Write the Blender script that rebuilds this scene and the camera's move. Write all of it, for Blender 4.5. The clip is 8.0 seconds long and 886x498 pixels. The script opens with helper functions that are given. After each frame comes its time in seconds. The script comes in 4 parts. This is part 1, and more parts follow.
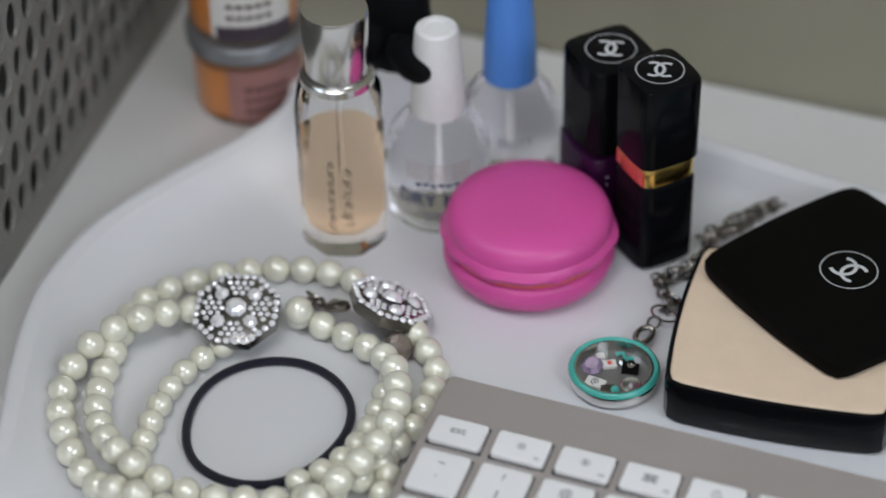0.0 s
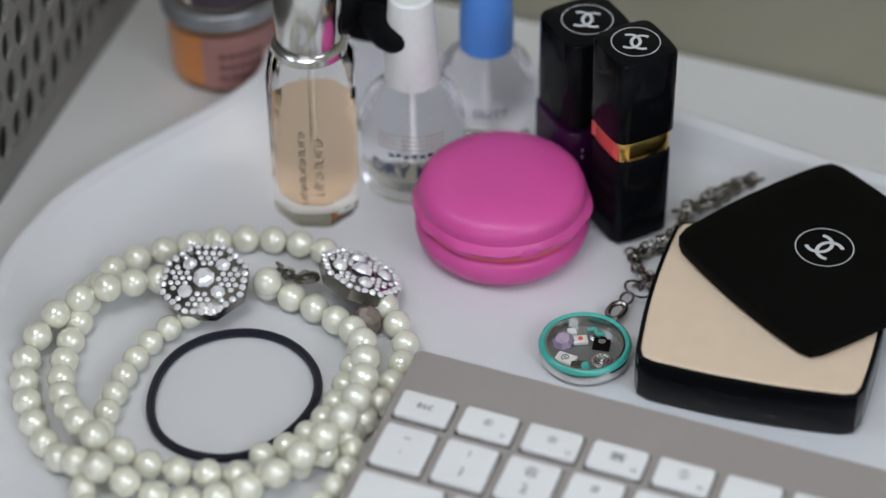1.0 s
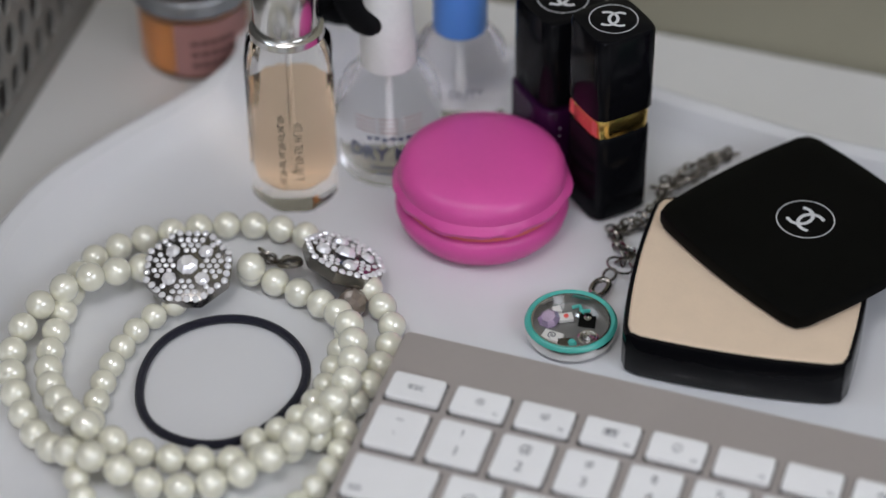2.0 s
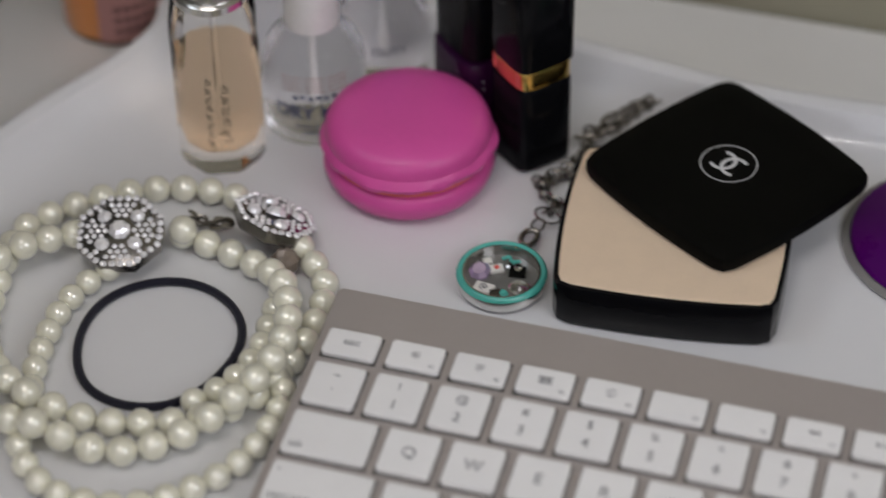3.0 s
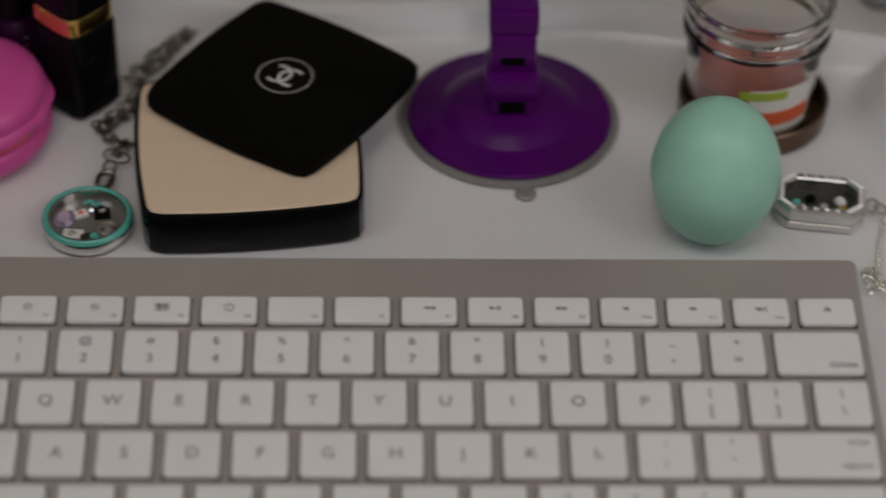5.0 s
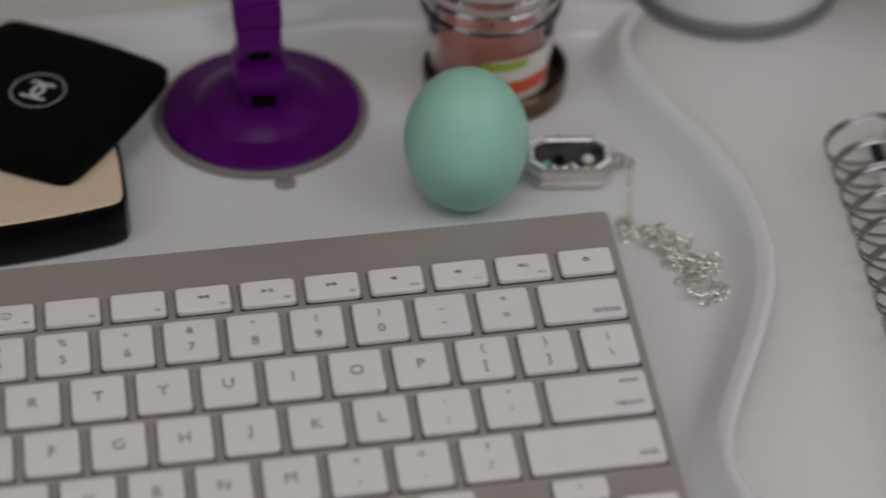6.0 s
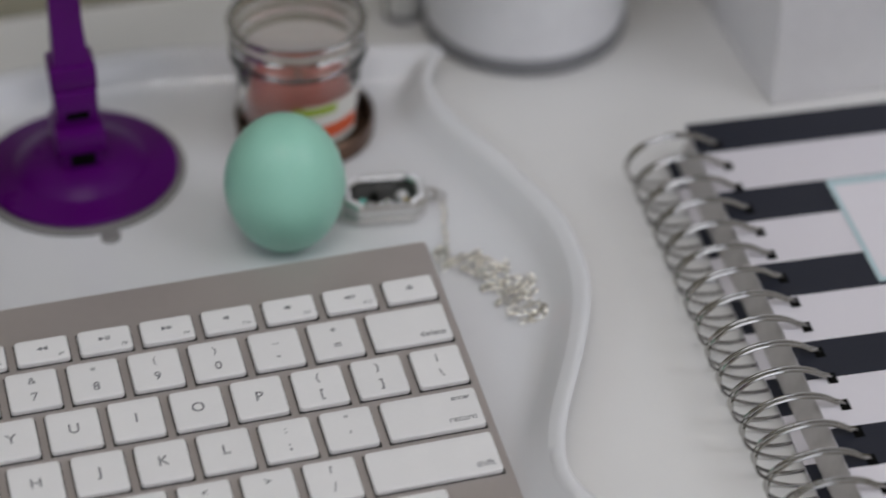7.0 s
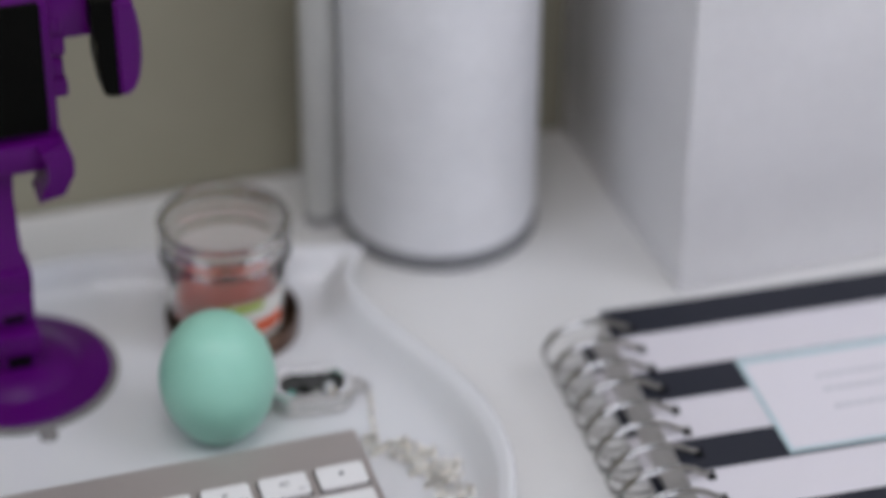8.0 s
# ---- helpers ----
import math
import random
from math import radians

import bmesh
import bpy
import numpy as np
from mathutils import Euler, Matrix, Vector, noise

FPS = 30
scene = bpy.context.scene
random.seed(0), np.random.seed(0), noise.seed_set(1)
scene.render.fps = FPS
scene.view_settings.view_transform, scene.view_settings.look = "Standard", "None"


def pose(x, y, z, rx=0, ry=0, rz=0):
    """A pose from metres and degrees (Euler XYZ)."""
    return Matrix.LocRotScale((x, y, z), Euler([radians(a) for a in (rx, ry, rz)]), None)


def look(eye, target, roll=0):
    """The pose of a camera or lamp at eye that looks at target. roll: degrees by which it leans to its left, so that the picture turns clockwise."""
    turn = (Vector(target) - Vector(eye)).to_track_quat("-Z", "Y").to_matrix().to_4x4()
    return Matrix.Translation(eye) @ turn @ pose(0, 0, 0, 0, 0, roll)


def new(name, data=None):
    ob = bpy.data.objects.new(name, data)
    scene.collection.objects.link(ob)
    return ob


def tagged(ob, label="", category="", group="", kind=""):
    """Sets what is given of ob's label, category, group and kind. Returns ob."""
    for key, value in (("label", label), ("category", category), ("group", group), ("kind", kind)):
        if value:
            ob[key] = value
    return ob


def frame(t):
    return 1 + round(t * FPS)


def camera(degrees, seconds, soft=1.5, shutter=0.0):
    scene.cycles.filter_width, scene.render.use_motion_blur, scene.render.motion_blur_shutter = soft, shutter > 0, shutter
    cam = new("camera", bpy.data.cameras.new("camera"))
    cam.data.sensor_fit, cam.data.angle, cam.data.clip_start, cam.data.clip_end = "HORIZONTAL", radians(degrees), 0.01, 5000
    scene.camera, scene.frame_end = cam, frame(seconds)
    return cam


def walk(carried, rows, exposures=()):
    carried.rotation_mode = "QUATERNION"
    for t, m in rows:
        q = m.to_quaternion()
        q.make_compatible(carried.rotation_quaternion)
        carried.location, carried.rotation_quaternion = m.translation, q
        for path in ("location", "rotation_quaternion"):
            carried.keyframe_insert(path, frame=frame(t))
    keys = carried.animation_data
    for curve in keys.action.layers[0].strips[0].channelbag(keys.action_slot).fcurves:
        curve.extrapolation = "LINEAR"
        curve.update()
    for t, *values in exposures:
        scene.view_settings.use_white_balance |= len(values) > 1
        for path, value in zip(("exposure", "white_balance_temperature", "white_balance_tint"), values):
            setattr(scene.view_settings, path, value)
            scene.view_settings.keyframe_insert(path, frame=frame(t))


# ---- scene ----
cam = camera(20.00, 8.0, soft=1.6, shutter=0.5)
cam.data.dof.use_dof = True
cam.data.dof.focus_distance = 0.774
cam.data.dof.aperture_fstop = 4.6
PATH = [
    (0, (0.20412, -0.52931, 0.53236), (0.09191, -0.24188, 0.27781), -1.084),
    (0.5, (0.21929, -0.51638, 0.52817), (0.10274, -0.23349, 0.27051), -1.135),
    (1, (0.21125, -0.51612, 0.52858), (0.09932, -0.23280, 0.26934), -0.563),
    (1.2, (0.20242, -0.51919, 0.52931), (0.09524, -0.23467, 0.26938), -0.208),
    (2.3, (0.19390, -0.52691, 0.52752), (0.09514, -0.24058, 0.26625), -0.601),
    (2.5, (0.19681, -0.52924, 0.53048), (0.09929, -0.24344, 0.26816), -0.709),
    (3, (0.19180, -0.53252, 0.53389), (0.10613, -0.24666, 0.26753), -0.767),
    (3.5, (0.18393, -0.53939, 0.53497), (0.11549, -0.25114, 0.26622), -0.559),
    (4, (0.16774, -0.54891, 0.53125), (0.12262, -0.25599, 0.26263), -0.023),
    (4.2, (0.14853, -0.55317, 0.52519), (0.11946, -0.25706, 0.25785), 0.981),
    (5.3, (0.13561, -0.57798, 0.52493), (0.15520, -0.27884, 0.26011), 0.854),
    (5.5, (0.13517, -0.58484, 0.52284), (0.16297, -0.28457, 0.26005), 0.562),
    (6, (0.13310, -0.59911, 0.52483), (0.18014, -0.29904, 0.26454), 0.230),
    (6.5, (0.12368, -0.61504, 0.52571), (0.19020, -0.31463, 0.27011), 0.303),
    (7, (0.11248, -0.63031, 0.53054), (0.19549, -0.32863, 0.28135), 0.382),
    (7.5, (0.10869, -0.64376, 0.53542), (0.20165, -0.33623, 0.29713), -0.023),
    (8, (0.09181, -0.66098, 0.54217), (0.19701, -0.34419, 0.32176), 0.395),
]
walk(cam, [(t, look(eye, target, roll)) for t, eye, target, roll in PATH],
     exposures=[(0, -0.53, 5980, 10), (1, -0.47, 5920, 9), (2.5, -0.69, 6220, 14), (3.2, -0.98, 6520, 14), (4, -1.40, 6900, 15),
                (5.5, -1.48, 6780, 16), (6.5, -1.15, 6400, 14), (7.2, -0.94, 6250, 13), (8, -0.69, 6080, 15)])

# ---------------------------------------------------------------- light
world = bpy.data.worlds.new("world")
scene.world = world
world.use_nodes = True
sky = world.node_tree.nodes.new("ShaderNodeTexSky")
sky.sky_type, sky.sun_disc = "NISHITA", False
sky.sun_elevation, sky.sun_rotation = radians(38), radians(200)
world.node_tree.links.new(sky.outputs[0], world.node_tree.nodes["Background"].inputs[0])
world.node_tree.nodes["Background"].inputs[1].default_value = 0.1


def area_lamp(name, m, wide, high, watts, colour):
    lamp = bpy.data.lights.new(name, "AREA")
    lamp.shape, lamp.size, lamp.size_y, lamp.energy, lamp.color = "RECTANGLE", wide, high, watts, colour
    ob = new(name, lamp)
    ob.matrix_world = m
    return ob


CEIL, FLOOR_Z, DESK_Z = 1.68, -0.75, -0.003
LAMP_X, LAMP_Y = 0.02, -0.74
# broad overhead fill, added to soften the light of the two bulbs
area_lamp("added_ceiling_fill_lamp", pose(LAMP_X, LAMP_Y, CEIL - 0.05), 0.84, 0.84, 7.0, (0.99, 0.975, 0.965))
for side in (-1, 1):
    area_lamp("ceiling_bulb_lamp", pose(LAMP_X + side * 0.09, LAMP_Y, CEIL - 0.125), 0.08, 0.08, 1.6, (1.0, 0.975, 0.95))
area_lamp("window_daylight", look((0.30, -2.35, 1.00), (0.2, 0.0, 0.0)), 1.1, 0.9, 8.5, (0.97, 0.98, 1.0))
# side lamps added out of view to brighten the desk's left and right ends
area_lamp("added_side_light_west", look((-0.98, -0.55, 1.32), (-0.05, 0.0, 0.0)), 0.7, 0.56, 6.5, (0.82, 0.92, 1.0))
area_lamp("added_side_light_east", look((1.06, -0.60, 0.98), (0.38, 0.05, 0.0)), 0.7, 0.6, 8.5, (0.93, 0.96, 1.0))


# ---------------------------------------------------------------- materials
def mat(name, colour, rough=0.5, metal=0.0, vary=0.06, scale=60.0, bump=0.0, bump_scale=400.0, coat=0.0,
        rough_vary=0.08, transmission=0.0, ior=1.45, sheen=0.0, island=0.0):
    """A surface with its colour varied at two scales, uneven gloss and a fine relief."""
    m = bpy.data.materials.new(name)
    m.use_nodes = True
    nt = m.node_tree
    b = nt.nodes["Principled BSDF"]
    n, l = nt.nodes.new, nt.links.new
    co = n("ShaderNodeTexCoord")
    big, fine = n("ShaderNodeTexNoise"), n("ShaderNodeTexNoise")
    for tex, s, d in ((big, scale, 4), (fine, scale * 9, 3)):
        tex.inputs["Scale"].default_value, tex.inputs["Detail"].default_value = s, d
        l(co.outputs["Object"], tex.inputs["Vector"])
    add = n("ShaderNodeMath")
    add.operation = "MULTIPLY_ADD"
    add.inputs[1].default_value = 0.5
    l(fine.outputs[0], add.inputs[0])
    l(big.outputs[0], add.inputs[2])
    ramp = n("ShaderNodeMapRange")
    ramp.inputs["From Min"].default_value, ramp.inputs["From Max"].default_value = 0.45, 1.05
    ramp.inputs["To Min"].default_value, ramp.inputs["To Max"].default_value = 1 - vary, 1 + vary
    l(add.outputs[0], ramp.inputs["Value"])
    value = ramp.outputs[0]
    if island:
        info = n("ShaderNodeObjectInfo")
        each = n("ShaderNodeMapRange")
        each.inputs["To Min"].default_value, each.inputs["To Max"].default_value = 1 - island, 1 + island
        l(info.outputs["Random"], each.inputs["Value"])
        mul = n("ShaderNodeMath")
        mul.operation = "MULTIPLY"
        l(value, mul.inputs[0])
        l(each.outputs[0], mul.inputs[1])
        value = mul.outputs[0]
    tint = n("ShaderNodeVectorMath")
    tint.operation = "SCALE"
    tint.inputs[0].default_value = colour
    l(value, tint.inputs["Scale"])
    l(tint.outputs[0], b.inputs["Base Color"])
    rr = n("ShaderNodeMapRange")
    rr.inputs["To Min"].default_value, rr.inputs["To Max"].default_value = max(0.0, rough - rough_vary), rough + rough_vary
    l(big.outputs[0], rr.inputs["Value"])
    l(rr.outputs[0], b.inputs["Roughness"])
    b.inputs["Metallic"].default_value = metal
    b.inputs["Coat Weight"].default_value, b.inputs["Coat Roughness"].default_value = coat, 0.08
    b.inputs["Transmission Weight"].default_value, b.inputs["IOR"].default_value = transmission, ior
    b.inputs["Sheen Weight"].default_value = sheen
    if bump:
        grain, bp = n("ShaderNodeTexNoise"), n("ShaderNodeBump")
        grain.inputs["Scale"].default_value = bump_scale
        l(co.outputs["Object"], grain.inputs["Vector"])
        l(grain.outputs[0], bp.inputs["Height"])
        bp.inputs["Strength"].default_value, bp.inputs["Distance"].default_value = bump, 0.0004
        l(bp.outputs[0], b.inputs["Normal"])
    return m


def clear(name, colour, rough=0.02, ior=1.45):
    return mat(name, colour, rough, transmission=1.0, ior=ior, vary=0.01, rough_vary=0.01)


WHITE_DESK = mat("white_laminate", (0.78, 0.77, 0.75), 0.32, vary=0.02, scale=8, bump=0.05, bump_scale=900)
TRAY_WHITE = mat("white_glazed_tray", (0.73, 0.73, 0.74), 0.07, vary=0.015, scale=12, rough_vary=0.02)
WALL_OLIVE = mat("olive_wall_paint", (0.315, 0.294, 0.218), 0.8, vary=0.05, scale=6, bump=0.25, bump_scale=500)
WALL_CREAM = mat("cream_wall_paint", (0.66, 0.64, 0.60), 0.85, vary=0.04, scale=3, bump=0.2, bump_scale=300)
CEIL_WHITE = mat("ceiling_paint", (0.8, 0.79, 0.77), 0.9, vary=0.02, scale=3)
FLOOR_WOOD = mat("brown_floor", (0.24, 0.15, 0.09), 0.5, vary=0.2, scale=5)
ALU = mat("anodised_aluminium", (0.485, 0.44, 0.42), 0.45, metal=0.55, vary=0.03, scale=40, bump=0.06, bump_scale=3000)
KEY_WHITE = mat("white_key_plastic", (0.80, 0.79, 0.78), 0.42, vary=0.02, scale=90, bump=0.03, bump_scale=2500, island=0.02)
# near-black colour standing in for the shade in the gaps round the keys
GAP_SHADE = mat("painted_key_gap_shade", (0.03, 0.028, 0.027), 0.7)
SMOKY = mat("smoky_stone", (0.20, 0.16, 0.13), 0.10, vary=0.2, scale=200, coat=0.5)
LEGEND = mat("grey_key_legend", (0.16, 0.16, 0.17), 0.6, vary=0.05)
PINK = mat("pink_leatherette", (0.68, 0.088, 0.345), 0.33, vary=0.04, scale=50, bump=0.10, bump_scale=1600)
PINK_EDGE = mat("orange_pink_seam", (0.75, 0.15, 0.15), 0.5)
BLACK_GLOSS = mat("black_lacquer", (0.004, 0.004, 0.005), 0.10, ior=1.36, vary=0.1, rough_vary=0.03)
BLACK_SATIN = mat("black_satin_plastic", (0.0035, 0.0035, 0.003), 0.46, vary=0.15, scale=90, rough_vary=0.06)
LOGO_GREY = mat("pale_grey_print", (0.62, 0.62, 0.62), 0.5)
POWDER = mat("pressed_beige_powder", (0.74, 0.58, 0.42), 0.75, vary=0.035, scale=120, bump=0.10, bump_scale=2500)
GOLD = mat("polished_gold", (0.85, 0.58, 0.17), 0.16, metal=1.0)
CORAL = mat("coral_sticker", (0.80, 0.12, 0.10), 0.4)
PURPLE = mat("purple_plastic", (0.086, 0.001, 0.130), 0.30, vary=0.06, scale=60)
PURPLE_SHEET = mat("purple_soft_plastic", (0.076, 0.001, 0.116), 0.30, vary=0.08, scale=50)
CLEAR_RING = mat("clear_suction_rubber", (0.45, 0.43, 0.42), 0.25, transmission=0.5)
MINT = mat("mint_plastic", (0.34, 0.67, 0.53), 0.36, vary=0.03, scale=60, bump=0.04, bump_scale=900)
PEARL = mat("ivory_pearl", (0.87, 0.85, 0.70), 0.30, metal=0.12, vary=0.05, scale=150, coat=1.0, island=0.03)
PEARL.node_tree.nodes["Principled BSDF"].inputs["Coat Roughness"].default_value = 0.10
PEARL.node_tree.nodes["Principled BSDF"].inputs["Coat IOR"].default_value = 2.1
SILVER = mat("bright_silver", (0.70, 0.69, 0.67), 0.18, metal=1.0)
STEEL = mat("spiral_steel_wire", (0.46, 0.45, 0.43), 0.15, metal=1.0)
DARK_STEEL = mat("gunmetal", (0.27, 0.25, 0.225), 0.24, metal=1.0)
CLASP_METAL = mat("clasp_silver", (0.32, 0.305, 0.29), 0.2, metal=1.0)
CRYSTAL = mat("rhinestone", (0.97, 0.96, 0.98), 0.09, metal=0.35, vary=0.12, scale=300, rough_vary=0.02)
FINE_SILVER = mat("pale_fine_silver", (0.86, 0.83, 0.76), 0.24, metal=0.9)
ELASTIC = mat("navy_black_elastic", (0.012, 0.012, 0.022), 0.85, vary=0.2, scale=500, bump=0.4, bump_scale=3000, sheen=0.2)
TEAL = mat("teal_enamel", (0.09, 0.46, 0.39), 0.25, coat=0.4)
LOCKET_BACK = mat("pale_grey_glass_back", (0.22, 0.215, 0.20), 0.12, metal=0.3, vary=0.1, scale=120)
LOCKET_DARK = mat("dark_grey_glossy_back", (0.07, 0.072, 0.07), 0.14, metal=0.4, vary=0.3, scale=160)
RAINBOW = mat("iridescent_crystal", (0.78, 0.62, 0.88), 0.06, metal=0.7, vary=0.25, scale=260)
GLASS = clear("clear_glass", (0.98, 0.98, 0.97))
FROSTED = mat("frosted_grey_plastic", (0.62, 0.62, 0.59), 0.42, transmission=0.2, vary=0.05, scale=60)
JAR_GLASS = clear("faintly_smoky_jar_glass", (0.90, 0.88, 0.86))
THIN_GLASS = clear("pale_cosmetic_glass", (0.995, 0.99, 0.975), rough=0.01, ior=1.16)
PERFUME = clear("amber_perfume", (0.95, 0.745, 0.54), rough=0.01, ior=1.02)
POLISH_CLEAR = clear("clear_polish", (0.985, 0.97, 0.99), rough=0.05, ior=1.03)
PLUM = mat("plum_polish_glass", (0.026, 0.004, 0.026), 0.12, coat=0.1)
WHITE_CAP = mat("white_cap_plastic", (0.80, 0.79, 0.78), 0.35)
BLUE_CAP = mat("blue_cap_plastic", (0.10, 0.27, 0.72), 0.38)
INK = mat("dark_blue_ink", (0.04, 0.05, 0.12), 0.5)
BROWN_INK = mat("dark_brown_print", (0.09, 0.05, 0.045), 0.6)
BLACK_INK = mat("black_ink", (0.02, 0.02, 0.02), 0.5)
RIBBON = mat("black_ribbon", (0.006, 0.006, 0.007), 0.8, bump=0.3, bump_scale=1800)
WAX_RED = mat("red_wax", (0.55, 0.19, 0.16), 0.5, vary=0.12, scale=90)
JAR_LID = mat("brown_bronze_lid", (0.13, 0.075, 0.05), 0.30, metal=0.8, vary=0.15)
LABEL_WHITE = mat("paper_label", (0.75, 0.73, 0.68), 0.6)
LABEL_GREEN = mat("lime_print", (0.35, 0.45, 0.05), 0.6)
LABEL_RED = mat("orange_red_print", (0.72, 0.12, 0.04), 0.6)
LABEL_ORANGE = mat("orange_label", (0.72, 0.28, 0.06), 0.55, vary=0.06)
LABEL_PLUM = mat("dark_plum_label", (0.06, 0.04, 0.06), 0.5, vary=0.1)
LABEL_ROSE = mat("dusty_rose_label", (0.40, 0.20, 0.18), 0.6, vary=0.06)
LID_GREY = mat("pewter_lid", (0.33, 0.34, 0.35), 0.38, metal=0.7)
CANISTER = mat("white_embossed_ceramic", (0.79, 0.79, 0.81), 0.5, vary=0.07, scale=45, bump=0.6, bump_scale=160)
BASE_GREY = mat("grey_rubber_base", (0.20, 0.20, 0.21), 0.6)
PANEL_WHITE = mat("white_painted_board", (0.80, 0.79, 0.80), 0.55, vary=0.05, scale=22, bump=0.2, bump_scale=120)
NAVY = mat("black_navy_stripe", (0.022, 0.024, 0.034), 0.38, vary=0.05)
PAPER = mat("white_cover_stripe", (0.76, 0.73, 0.77), 0.38, vary=0.015)
LABEL_GREYISH = mat("grey_page_edges", (0.50, 0.475, 0.455), 0.34, vary=0.08, scale=300)
PALE_BLUE = mat("pale_blue_border", (0.48, 0.62, 0.65), 0.45)
GREY_INK = mat("pale_grey_ink", (0.52, 0.53, 0.56), 0.5)
MESH_GREY = mat("grey_punched_metal", (0.27, 0.26, 0.24), 0.55, metal=0.35, vary=0.1, scale=40)
# glow of the added ceiling fill panel
FILL_PANEL_GLOW = bpy.data.materials.new("fill_panel_diffuser")
FILL_PANEL_GLOW.use_nodes = True
FILL_PANEL_GLOW.node_tree.nodes["Principled BSDF"].inputs["Emission Color"].default_value = (1, 0.93, 0.84, 1)
FILL_PANEL_GLOW.node_tree.nodes["Principled BSDF"].inputs["Emission Strength"].default_value = 2


for dull, gloss in ((BLACK_SATIN, 0.05), (ELASTIC, 0.25), (RIBBON, 0.12), (BLACK_GLOSS, 0.20), (PLUM, 0.35),
                    (PURPLE, 0.28), (PURPLE_SHEET, 0.22), (NAVY, 0.22)):
    dull.node_tree.nodes["Principled BSDF"].inputs["Specular IOR Level"].default_value = gloss


# clear glass lets the daylight in
LETS_LIGHT_IN = (GLASS, THIN_GLASS, PERFUME, POLISH_CLEAR)


# ---------------------------------------------------------------- mesh tools
def thing(name, label, category, m=None, group="", kind=""):
    ob = new(name)
    ob.empty_display_size = 0.01
    if m is not None:
        ob.matrix_world = m
    return tagged(ob, label, category, group, kind)


def part(name, bm, material, parent=None, label="", m=None, smooth=35):
    me = bpy.data.meshes.new(name)
    bmesh.ops.recalc_face_normals(bm, faces=bm.faces)
    bm.to_mesh(me)
    bm.free()
    return mesh_part(name, me, material, parent, label, m, smooth)


def mesh_part(name, me, material, parent=None, label="", m=None, smooth=35):
    if not me.materials:
        for one in (material if isinstance(material, (list, tuple)) else (material,)):
            me.materials.append(one)
        if smooth:
            me.shade_smooth()
            me.set_sharp_from_angle(angle=radians(smooth))
    ob = new(name, me)
    ob.visible_shadow = me.materials[0] not in LETS_LIGHT_IN
    if parent is not None:
        ob.parent = parent
    if m is not None:
        ob.matrix_basis = m
    return tagged(ob, label, kind="stuff" if name == "printing" else "")


def box_bm(x0, x1, y0, y1, z0, z1, bevel=0.0, segments=2):
    bm = bmesh.new()
    bmesh.ops.create_cube(bm, size=1, matrix=Matrix.LocRotScale(
        ((x0 + x1) / 2, (y0 + y1) / 2, (z0 + z1) / 2), None, (x1 - x0, y1 - y0, z1 - z0)))
    if bevel:
        bmesh.ops.bevel(bm, geom=bm.edges[:], offset=bevel, segments=segments, affect="EDGES", profile=0.5)
    return bm


def loft(rings, cap_start=True, cap_end=True, closed=True):
    """Skin a list of rings of points of equal count."""
    bm = bmesh.new()
    rows = [[bm.verts.new(p) for p in ring] for ring in rings]
    n = len(rows[0])
    for a, b in zip(rows, rows[1:]):
        for i in range(n if closed else n - 1):
            j = (i + 1) % n
            bm.faces.new((a[i], a[j], b[j], b[i]))
    for row, wanted in ((rows[0], cap_start), (rows[-1], cap_end)):
        if wanted and n <= 6:
            bm.faces.new(row)
        elif wanted:
            mid = bm.verts.new(sum((v.co for v in row), Vector()) / n)
            for i in range(n):
                bm.faces.new((row[i], row[(i + 1) % n], mid))
    return bm


def lathe(profile, n=48, caps=True):
    """Turn a profile of (radius, height) round z."""
    return loft([[(r * math.cos(2 * math.pi * i / n), r * math.sin(2 * math.pi * i / n), z) for i in range(n)]
                 for r, z in profile], caps, caps)


def fillet(x0, y0, r, a0, a1, n=5):
    """Points of an arc in a profile, angles in degrees."""
    return [(x0 + r * math.cos(radians(a0 + (a1 - a0) * k / n)), y0 + r * math.sin(radians(a0 + (a1 - a0) * k / n)))
            for k in range(n + 1)]


def pillow(half, bulge, corner, n=14):
    """Outline of a square with bowed sides and rounded corners."""
    pts = []
    for k in range(4):
        for i in range(n):
            u = -1 + 2 * i / n
            x, y = half + bulge * (1 - u * u), u * half
            a = k * math.pi / 2
            pts.append((x * math.cos(a) - y * math.sin(a), x * math.sin(a) + y * math.cos(a)))
    if corner:
        m = len(pts)
        for _ in range(corner):
            pts = [tuple((pts[i - 1][c] + 2 * pts[i][c] + pts[(i + 1) % m][c]) / 4 for c in (0, 1)) for i in range(m)]
    return pts


def grown(pts, d):
    """The outline pushed outward by d along its normals; deep insets shrink it instead, so that it never folds over."""
    out, n = [], len(pts)
    if d < -0.0045:
        size = sum(min(abs(x), abs(y)) + max(abs(x), abs(y)) for x, y in pts) / n * 0.75
        cut = max(0.02, 1 + (d + 0.0045) / size)
        near = grown(pts, -0.0045)
        for _ in range(4):
            near = [tuple((near[i - 1][c] + 2 * near[i][c] + near[(i + 1) % n][c]) / 4 for c in (0, 1)) for i in range(n)]
        return [(x * cut, y * cut) for x, y in near]
    for i, (x, y) in enumerate(pts):
        ax, ay = pts[i - 1]
        bx, by = pts[(i + 1) % n]
        tx, ty = bx - ax, by - ay
        t = math.hypot(tx, ty) or 1
        out.append((x + d * ty / t, y - d * tx / t))
    return out


def slab(outline, steps):
    """Loft an outline through steps of (grow, height)."""
    return loft([[(x, y, z) for x, y in grown(outline, g)] for g, z in steps])


